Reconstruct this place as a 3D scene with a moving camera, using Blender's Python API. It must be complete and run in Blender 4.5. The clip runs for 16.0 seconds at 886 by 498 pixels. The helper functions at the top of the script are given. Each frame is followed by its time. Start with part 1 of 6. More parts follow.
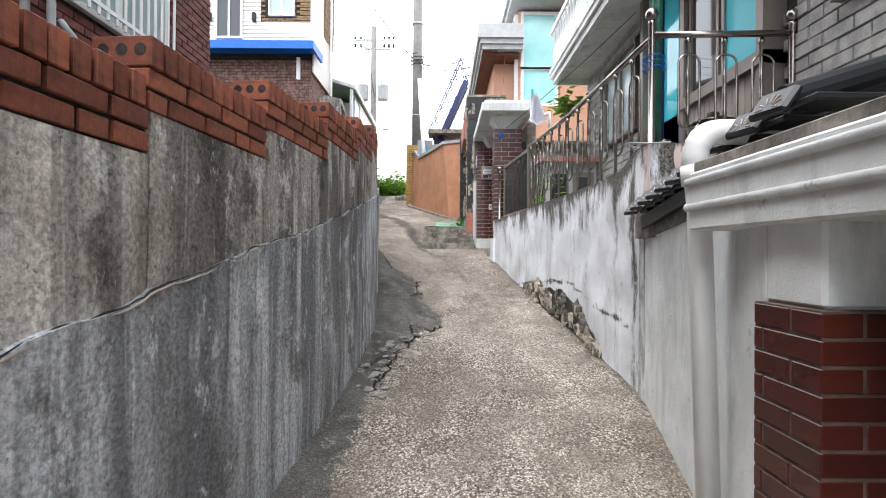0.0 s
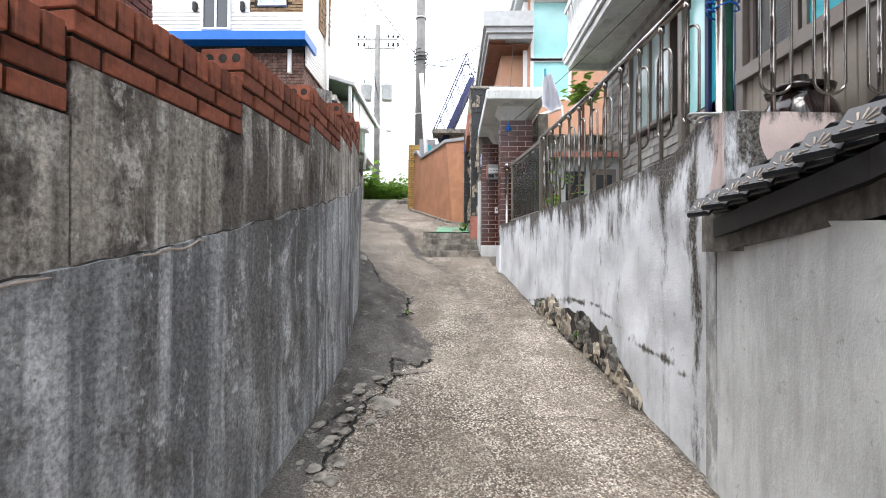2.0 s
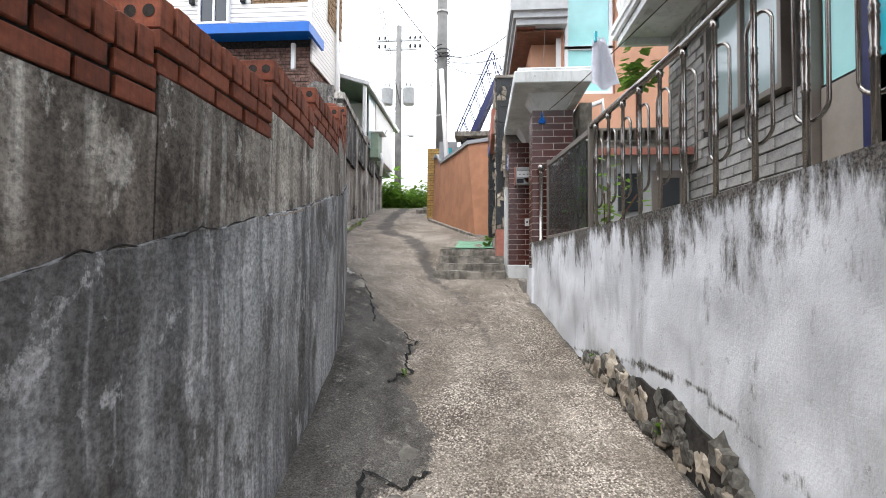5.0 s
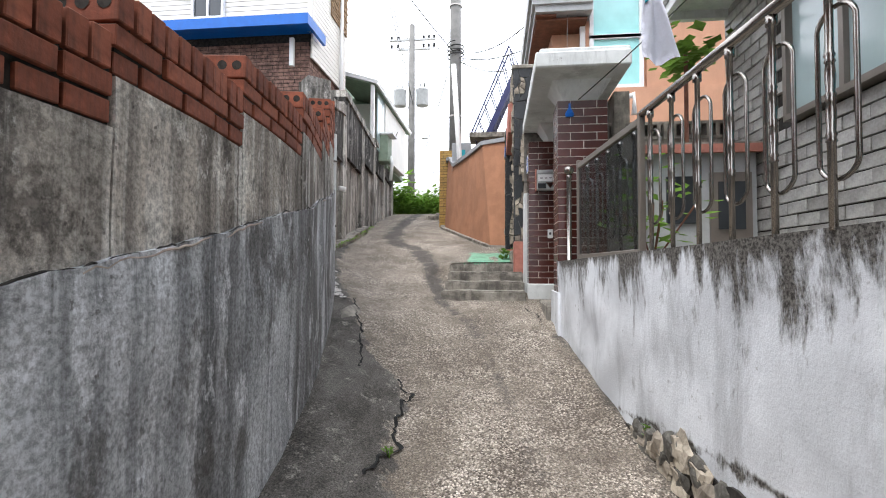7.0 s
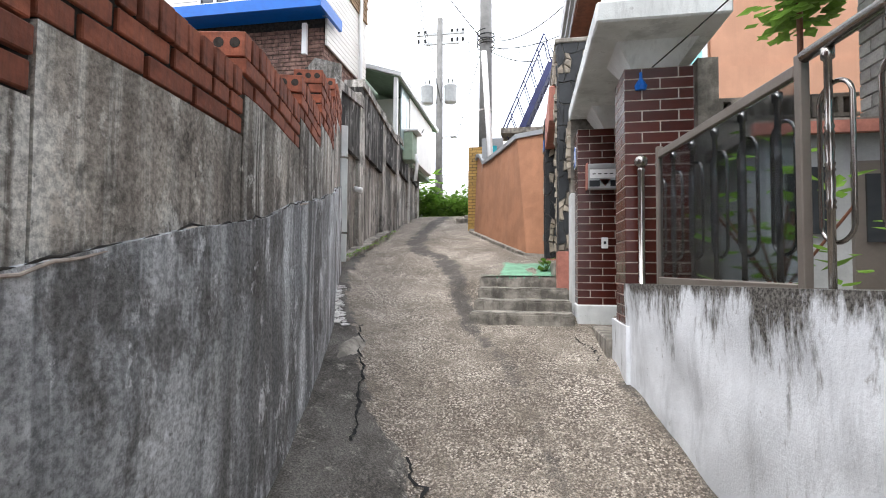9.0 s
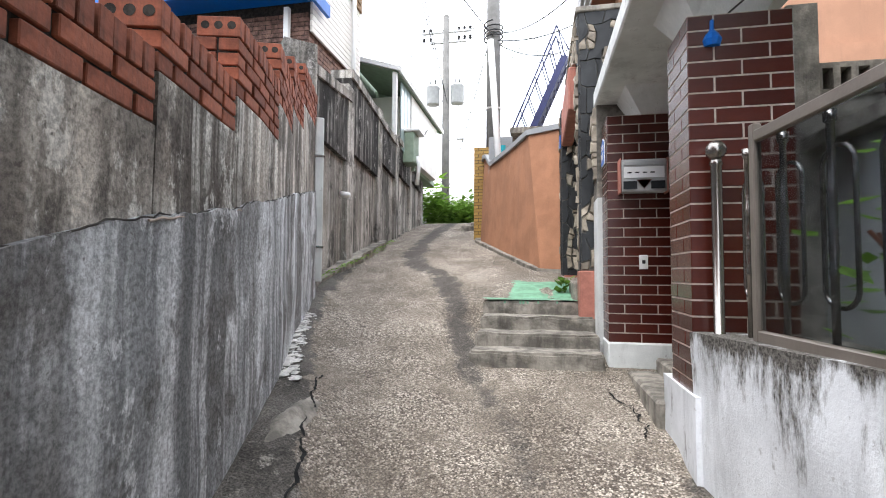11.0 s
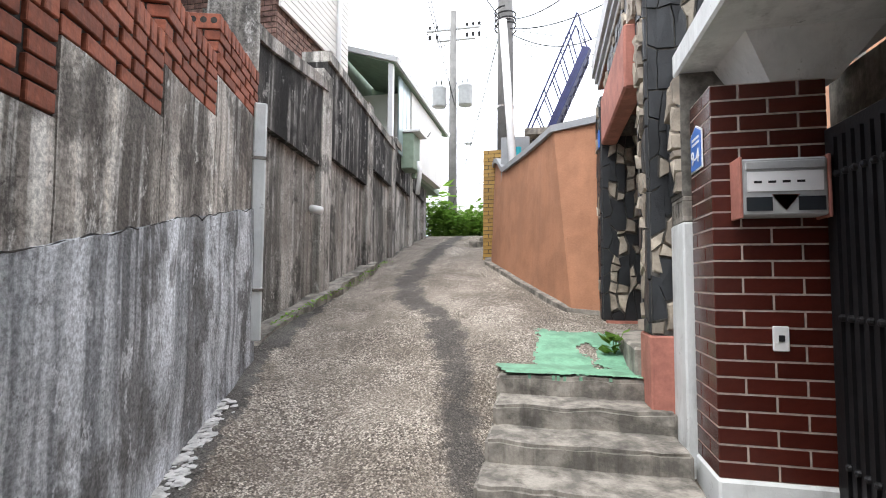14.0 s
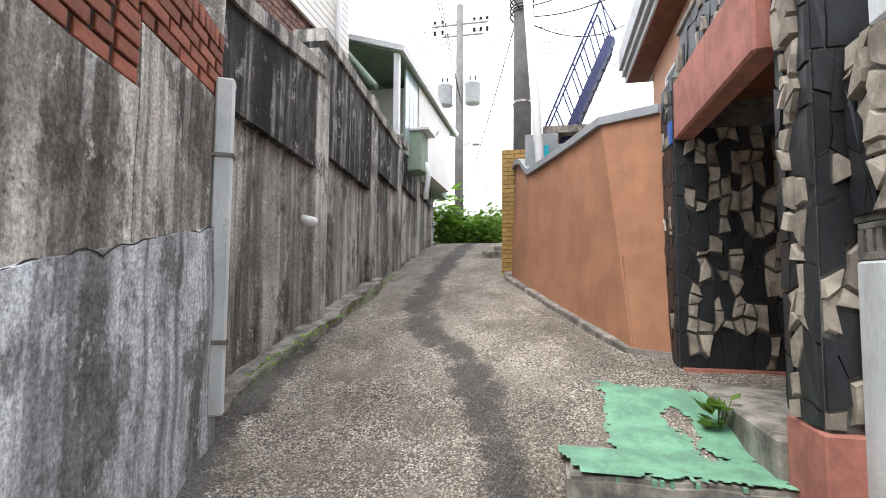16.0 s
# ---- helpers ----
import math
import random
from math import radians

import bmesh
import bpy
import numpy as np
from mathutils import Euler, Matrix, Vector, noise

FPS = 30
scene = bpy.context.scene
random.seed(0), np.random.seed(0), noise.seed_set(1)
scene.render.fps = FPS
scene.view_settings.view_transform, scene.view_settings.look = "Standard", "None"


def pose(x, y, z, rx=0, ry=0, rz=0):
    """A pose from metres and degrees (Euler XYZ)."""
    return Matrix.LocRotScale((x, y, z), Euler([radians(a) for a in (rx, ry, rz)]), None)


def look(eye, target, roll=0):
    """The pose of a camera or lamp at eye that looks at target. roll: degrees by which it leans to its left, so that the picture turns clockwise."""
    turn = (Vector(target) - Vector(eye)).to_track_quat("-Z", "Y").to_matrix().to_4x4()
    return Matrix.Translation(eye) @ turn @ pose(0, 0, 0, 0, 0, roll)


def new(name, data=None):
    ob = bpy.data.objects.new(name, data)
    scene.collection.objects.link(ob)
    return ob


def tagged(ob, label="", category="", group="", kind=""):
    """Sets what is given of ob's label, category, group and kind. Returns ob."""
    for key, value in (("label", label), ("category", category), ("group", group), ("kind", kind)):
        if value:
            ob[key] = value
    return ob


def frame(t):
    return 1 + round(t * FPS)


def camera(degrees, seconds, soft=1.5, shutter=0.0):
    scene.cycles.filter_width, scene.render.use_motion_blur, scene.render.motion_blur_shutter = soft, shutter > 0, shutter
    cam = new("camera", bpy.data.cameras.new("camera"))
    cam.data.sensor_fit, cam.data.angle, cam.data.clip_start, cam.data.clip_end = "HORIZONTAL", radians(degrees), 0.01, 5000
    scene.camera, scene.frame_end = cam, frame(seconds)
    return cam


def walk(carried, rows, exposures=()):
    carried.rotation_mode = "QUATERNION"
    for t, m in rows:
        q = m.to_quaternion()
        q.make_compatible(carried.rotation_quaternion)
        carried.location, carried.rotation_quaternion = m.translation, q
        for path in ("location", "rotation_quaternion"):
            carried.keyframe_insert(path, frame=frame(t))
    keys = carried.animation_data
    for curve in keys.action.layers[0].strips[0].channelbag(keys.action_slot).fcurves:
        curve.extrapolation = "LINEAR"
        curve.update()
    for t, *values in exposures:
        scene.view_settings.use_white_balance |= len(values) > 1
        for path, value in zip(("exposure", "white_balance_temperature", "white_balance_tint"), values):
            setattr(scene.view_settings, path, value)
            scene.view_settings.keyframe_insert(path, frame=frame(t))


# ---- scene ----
cam = camera(84.5, 16.0, soft=1.0)
METRES, EYE, TILT, LEAN, TURN = 8.4, 1.5, 0.0, 0.0, 0.0
EXPOSE = 1.5
ROWS = [
    (0.0, 0.0, 0.0, 0.0, -0.0, 0.36, -0.44),
    (0.5, 0.0031, 0.0316, 0.0013, 0.26, 0.51, -0.44),
    (1.0, 0.0063, 0.0614, 0.0026, 0.54, 0.63, -0.37),
    (1.5, 0.0146, 0.0937, 0.0054, 0.83, 0.76, -0.26),
    (2.0, 0.0174, 0.1219, 0.0082, 1.06, 0.9, -0.43),
    (2.5, 0.017, 0.1511, 0.0127, 1.33, 1.08, -0.4),
    (3.0, 0.0213, 0.1814, 0.0147, 1.62, 1.23, -0.23),
    (3.5, 0.0266, 0.2109, 0.0206, 2.03, 1.41, -0.24),
    (4.0, 0.0278, 0.2387, 0.0254, 2.8, 1.55, -0.35),
    (6.5, 0.0313, 0.3764, 0.0501, 5.85, 1.99, -0.26),
    (7.0, 0.0322, 0.407, 0.0566, 6.36, 2.1, -0.27),
    (7.5, 0.0251, 0.4399, 0.0609, 7.49, 2.14, -0.31),
    (8.0, 0.0195, 0.4668, 0.0673, 8.62, 2.19, -0.29),
    (8.5, 0.0206, 0.5007, 0.0713, 9.36, 2.19, -0.21),
    (9.0, 0.0189, 0.5355, 0.0754, 9.82, 2.21, -0.4),
    (11.5, 0.0146, 0.6963, 0.1033, 11.27, 2.99, -0.28),
    (12.0, 0.0181, 0.7262, 0.112, 11.47, 3.14, -0.29),
    (12.5, 0.0121, 0.7557, 0.1181, 11.67, 3.28, -0.28),
    (13.0, 0.0068, 0.7881, 0.1243, 11.84, 3.39, -0.18),
    (13.5, 0.0017, 0.8237, 0.1319, 12.03, 3.47, -0.29),
    (14.0, -0.0092, 0.853, 0.1365, 12.17, 3.56, -0.4),
    (14.5, -0.0224, 0.8806, 0.1435, 12.28, 3.62, -0.38),
    (15.0, -0.0322, 0.9125, 0.149, 12.32, 3.7, -0.35),
    (15.5, -0.0435, 0.9408, 0.1531, 12.31, 3.74, -0.41),
    (16.0, -0.0577, 0.9666, 0.1637, 12.26, 3.81, -0.44),
]
walk(cam, [(t, pose(0, 0, EYE, TILT, LEAN, TURN) @ pose(METRES * x, METRES * y, METRES * z, 90 + pitch, roll, yaw)) for t, x, y, z, yaw, pitch, roll in ROWS],
     [(t, EXPOSE + e) for t, e in ((0, 0.1), (2.5, 0.12), (4, -0.12), (7.5, -0.1), (9, -0.02), (11.5, 0.1), (12.5, 0.1), (14, 0.05), (16, -0.08))])

# ---- light ----
world = bpy.data.worlds.new("sky")
scene.world = world
world.use_nodes = True
wn = world.node_tree
sky = wn.nodes.new("ShaderNodeTexSky")
sky.sky_type, sky.sun_disc = "NISHITA", False
sky.sun_elevation, sky.sun_rotation = radians(62), radians(-25)
sky.air_density, sky.dust_density = 1.0, 4.0
cloud = wn.nodes.new("ShaderNodeMixRGB")
cloud.inputs[0].default_value = 0.88
cloud.inputs[2].default_value = (9.5, 9.9, 10.8, 1)
wn.links.new(sky.outputs[0], cloud.inputs[1])
wn.links.new(cloud.outputs[0], wn.nodes["Background"].inputs[0])
wn.nodes["Background"].inputs[1].default_value = 0.125
sun = new("sun", bpy.data.lights.new("sun", "SUN"))
sun.data.energy, sun.data.angle, sun.data.color = 0.9, radians(25), (1, 0.97, 0.92)
sun.matrix_world = look((-4, -6, 14), (0, 0, 0))
scene.view_settings.exposure = EXPOSE


# ---- materials ----
def nodes_of(name, rough=0.8, metal=0.0, spec=0.4):
    m = bpy.data.materials.new(name)
    m.use_nodes = True
    t = m.node_tree
    b = t.nodes["Principled BSDF"]
    b.inputs["Roughness"].default_value = rough
    b.inputs["Metallic"].default_value = metal
    b.inputs["Specular IOR Level"].default_value = spec
    return m, t, b


def tex(t, scale=(1, 1, 1), kind="noise", size=5.0, detail=6.0, rough=0.6):
    co = t.nodes.new("ShaderNodeTexCoord")
    mp = t.nodes.new("ShaderNodeMapping")
    mp.inputs["Scale"].default_value = scale
    t.links.new(co.outputs["Object"], mp.inputs[0])
    if kind == "noise":
        n = t.nodes.new("ShaderNodeTexNoise")
        n.inputs["Detail"].default_value, n.inputs["Roughness"].default_value = detail, rough
        out = n.outputs[0]
    else:
        n = t.nodes.new("ShaderNodeTexVoronoi")
        n.feature = "F1" if kind == "cell" else kind
        out = n.outputs["Color" if kind == "cell" else "Distance"]
    n.inputs["Scale"].default_value = size
    t.links.new(mp.outputs[0], n.inputs["Vector"])
    return out


def ramp(t, fac, lo, hi, a=(0, 0, 0, 1), b=(1, 1, 1, 1)):
    r = t.nodes.new("ShaderNodeValToRGB")
    r.color_ramp.elements[0].position, r.color_ramp.elements[1].position = lo, hi
    r.color_ramp.elements[0].color, r.color_ramp.elements[1].color = a, b
    t.links.new(fac, r.inputs[0])
    return r.outputs[0]


def mix(t, fac, a, b, blend="MIX"):
    n = t.nodes.new("ShaderNodeMixRGB")
    n.blend_type = blend
    for i, v in enumerate((fac, a, b)):
        if isinstance(v, (int, float)):
            n.inputs[i].default_value = v if i == 0 else (v, v, v, 1)
        elif isinstance(v, tuple):
            n.inputs[i].default_value = (*v[:3], 1)
        else:
            t.links.new(v, n.inputs[i])
    return n.outputs[0]


def mult(t, a, b):
    n = t.nodes.new("ShaderNodeMath")
    n.operation = "MULTIPLY"
    for i, v in enumerate((a, b)):
        if isinstance(v, (int, float)):
            n.inputs[i].default_value = v
        else:
            t.links.new(v, n.inputs[i])
    return n.outputs[0]


def band(t, axis, lo, hi):
    """0 below lo, 1 above hi along an axis of the object."""
    co = t.nodes.new("ShaderNodeTexCoord")
    s = t.nodes.new("ShaderNodeSeparateXYZ")
    r = t.nodes.new("ShaderNodeMapRange")
    t.links.new(co.outputs["Object"], s.inputs[0])
    t.links.new(s.outputs["XYZ".index(axis)], r.inputs[0])
    r.inputs[1].default_value, r.inputs[2].default_value = lo, hi
    return r.outputs[0]


def bump(t, b, h, strength=0.4, dist=0.01):
    n = t.nodes.new("ShaderNodeBump")
    n.inputs["Strength"].default_value, n.inputs["Distance"].default_value = strength, dist
    t.links.new(h, n.inputs["Height"])
    t.links.new(n.outputs[0], b.inputs["Normal"])


def plain(name, col, rough=0.7, metal=0.0, var=0.25, size=6.0, grain=60.0, bumps=0.2, dirt=0.0, spec=0.4, vary=0.0):
    """A surface of one colour with stains, grain and a fine relief."""
    m, t, b = nodes_of(name, rough, metal, spec)
    dark = tuple(c * (1 - var) for c in col)
    c = mix(t, ramp(t, tex(t, size=size), 0.4, 0.6), dark, col)
    g = tex(t, size=grain, detail=3)
    c = mix(t, 0.35 * min(1, var * 3), c, ramp(t, g, 0.3, 0.7, (0.45, 0.45, 0.45, 1), (1, 1, 1, 1)), "MULTIPLY")
    if dirt:
        d = ramp(t, tex(t, (5, 5, 0.35), size=1.6, detail=8, rough=0.7), 0.5, 0.72)
        c = mix(t, mult(t, d, dirt), c, (0.05, 0.045, 0.04))
    if vary:
        o = t.nodes.new("ShaderNodeObjectInfo")
        c = mix(t, vary, c, ramp(t, o.outputs["Random"], 0, 1, (0.3, 0.27, 0.27, 1), (1, 1, 1, 1)), "MULTIPLY")
    t.links.new(c, b.inputs["Base Color"])
    if bumps:
        bump(t, b, g, bumps, 0.004)
    return m


def wall_concrete(name, light, dark, black, lo=0.42, hi=0.62, pale=(0.5, 0.49, 0.46), paleness=0.5, vary=True, uphill_tone=None):
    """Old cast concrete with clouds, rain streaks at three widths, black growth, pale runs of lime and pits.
    The last tone, where given, is paler and takes over further up the lane."""
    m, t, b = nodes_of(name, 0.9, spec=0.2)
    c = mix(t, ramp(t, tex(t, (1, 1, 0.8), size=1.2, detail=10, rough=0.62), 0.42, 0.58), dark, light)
    if uphill_tone:
        c = mix(t, mult(t, band(t, "Y", 6.2, 9.0), ramp(t, tex(t, (1.5, 1.5, 0.8), size=1.0, detail=8), 0.36, 0.56)), c, uphill_tone)
    st = tex(t, (2.0, 2.0, 0.34), size=1.0, detail=9, rough=0.6)
    c = mix(t, mult(t, ramp(t, st, lo, hi), 0.8), c, black)
    if vary:
        o = t.nodes.new("ShaderNodeObjectInfo")
        c = mix(t, 0.75, c, ramp(t, o.outputs["Random"], 0, 1, (0.62, 0.59, 0.57, 1), (1.15, 1.14, 1.12, 1)), "MULTIPLY")
    mid = tex(t, (5, 5, 0.22), size=1.0, detail=5, rough=0.55)
    c = mix(t, mult(t, ramp(t, mid, 0.46, 0.6), 0.75), c, tuple(0.38 * q for q in dark))
    fine = tex(t, (17, 17, 0.35), size=1.0, detail=6, rough=0.6)
    c = mix(t, mult(t, ramp(t, fine, 0.5, 0.6), 0.5), c, tuple(0.45 * q for q in dark))
    sp = tex(t, (9, 9, 0.2), size=1.5, detail=7, rough=0.6)
    c = mix(t, mult(t, mult(t, ramp(t, sp, 0.51, 0.6), paleness), ramp(t, tex(t, size=2.0, detail=6), 0.42, 0.6)), c, pale)
    blot = tex(t, (1, 1, 0.7), size=3.0, detail=14, rough=0.72)
    c = mix(t, mult(t, ramp(t, blot, 0.53, 0.6), 0.7), c, black)
    scuff = tex(t, (1, 1, 0.6), size=6, detail=14, rough=0.75)
    c = mix(t, mult(t, ramp(t, scuff, 0.57, 0.61), 0.5), c, pale)
    grit = tex(t, size=60, detail=8, rough=0.75)
    c = mix(t, 0.6, c, ramp(t, grit, 0.4, 0.6, (0.4, 0.4, 0.4, 1), (1.6, 1.6, 1.6, 1)), "MULTIPLY")
    pits = ramp(t, tex(t, size=34, detail=3), 0.66, 0.7)
    c = mix(t, mult(t, pits, 0.6), c, black)
    t.links.new(c, b.inputs["Base Color"])
    h = mix(t, 0.5, grit, tex(t, size=9, detail=8))
    bump(t, b, h, 0.6, 0.01)
    return m


def road_concrete():
    """Washed concrete with bared pebbles, worn dark along the middle, and a smoother cement apron by the old wall."""
    m, t, b = nodes_of("road_concrete", 0.9, spec=0.25)
    big = ramp(t, tex(t, size=1.0, detail=12, rough=0.7), 0.4, 0.6)
    c = mix(t, big, (0.13, 0.108, 0.088), (0.25, 0.217, 0.18))
    peb = tex(t, kind="F1", size=82)
    tone = ramp(t, tex(t, kind="cell", size=82), 0.3, 0.7, (0.075, 0.062, 0.052, 1), (0.6, 0.54, 0.465, 1))
    worn = ramp(t, tex(t, size=2.2, detail=10, rough=0.72), 0.38, 0.6, (0.3, 0.3, 0.3, 1), (1, 1, 1, 1))
    c = mix(t, mult(t, ramp(t, peb, 0.4, 0.75, (1, 1, 1, 1), (0, 0, 0, 1)), worn), c, tone)
    c = mix(t, 0.8, c, ramp(t, tex(t, (1, 0.55, 1), size=1.4, detail=9, rough=0.66), 0.38, 0.6, (0.62, 0.6, 0.58, 1), (1.15, 1.15, 1.15, 1)), "MULTIPLY")
    # brown dust in the hollows
    c = mix(t, mult(t, ramp(t, tex(t, (1, 0.6, 1), size=2.0, detail=12, rough=0.75), 0.5, 0.6), 0.55), c, (0.13, 0.108, 0.085))
    at = t.nodes.new("ShaderNodeAttribute")
    at.attribute_name = "damp"
    d = t.nodes.new("ShaderNodeMath")
    d.operation = "MULTIPLY_ADD"
    t.links.new(tex(t, (1, 0.7, 1), size=4.0, detail=13, rough=0.78), d.inputs[0])
    d.inputs[1].default_value = 1.1
    t.links.new(at.outputs["Fac"], d.inputs[2])
    c = mix(t, mult(t, ramp(t, d.outputs[0], 0.8, 0.96), 0.8), c, (0.05, 0.047, 0.044))
    ap = t.nodes.new("ShaderNodeAttribute")
    ap.attribute_name = "apron"
    k = t.nodes.new("ShaderNodeMath")
    k.operation = "MULTIPLY_ADD"
    t.links.new(tex(t, size=6.0, detail=12, rough=0.75), k.inputs[0])
    k.inputs[1].default_value = 0.9
    t.links.new(ap.outputs["Fac"], k.inputs[2])
    cem = mix(t, ramp(t, tex(t, (1, 0.5, 1), size=2.2, detail=13, rough=0.74), 0.4, 0.6), (0.036, 0.034, 0.031), (0.13, 0.123, 0.112))
    cem = mix(t, mult(t, ramp(t, tex(t, size=7, detail=13, rough=0.8), 0.56, 0.62), 0.6), cem, (0.36, 0.34, 0.3))
    c = mix(t, mult(t, ramp(t, k.outputs[0], 0.9, 0.98), 0.9), c, cem)
    g = tex(t, size=120, detail=5, rough=0.7)
    c = mix(t, 0.75, c, ramp(t, g, 0.38, 0.62, (0.3, 0.3, 0.3, 1), (1.65, 1.65, 1.65, 1)), "MULTIPLY")
    t.links.new(c, b.inputs["Base Color"])
    bump(t, b, mix(t, 0.5, peb, tex(t, size=25, detail=8, rough=0.7)), 1.0, 0.012)
    return m


def white_plaster(name, growth=1.0, tone=(0.76, 0.78, 0.81)):
    """Whitewashed plaster, black with mould under its coping and above the ground."""
    m, t, b = nodes_of(name, 0.85, spec=0.25)
    c = mix(t, ramp(t, tex(t, size=2.2, detail=10, rough=0.65), 0.4, 0.62), tuple(v * 0.78 for v in tone), tone)
    grime = tex(t, (3.5, 3.5, 0.8), size=1.0, detail=13, rough=0.74)
    c = mix(t, mult(t, ramp(t, grime, 0.5, 0.62), 0.45), c, tuple(v * 0.42 for v in tone))
    chips = tex(t, size=9, detail=14, rough=0.8)
    c = mix(t, mult(t, ramp(t, chips, 0.6, 0.63), 0.5), c, (0.2, 0.19, 0.175))
    at = t.nodes.new("ShaderNodeAttribute")
    at.attribute_name = "damp"
    d = t.nodes.new("ShaderNodeMath")
    d.operation = "MULTIPLY_ADD"
    t.links.new(tex(t, (7, 7, 2.2), size=1.0, detail=13, rough=0.76), d.inputs[0])
    d.inputs[1].default_value = 1.0
    t.links.new(at.outputs["Fac"], d.inputs[2])
    g = tex(t, size=80, detail=5)
    k = mix(t, ramp(t, g, 0.4, 0.6), (0.045, 0.041, 0.037), (0.17, 0.16, 0.145))
    c = mix(t, mult(t, ramp(t, d.outputs[0], 0.66, 0.78), growth), c, k)
    t.links.new(c, b.inputs["Base Color"])
    bump(t, b, mix(t, 0.6, g, tex(t, size=7, detail=7)), 0.5, 0.012)
    return m


def glass_mat(name, tint, rough=0.05):
    m, t, b = nodes_of(name, rough, 0.0, 0.7)
    c = mix(t, ramp(t, tex(t, size=1.5), 0.3, 0.7), tuple(v * 0.8 for v in tint), tint)
    t.links.new(c, b.inputs["Base Color"])
    return m


def clear_glass(name, tint):
    m, t, b = nodes_of(name, 0.12, 0.0, 0.5)
    b.inputs["Base Color"].default_value = (*tint, 1)
    b.inputs["Transmission Weight"].default_value = 1.0
    b.inputs["IOR"].default_value = 1.1
    return m


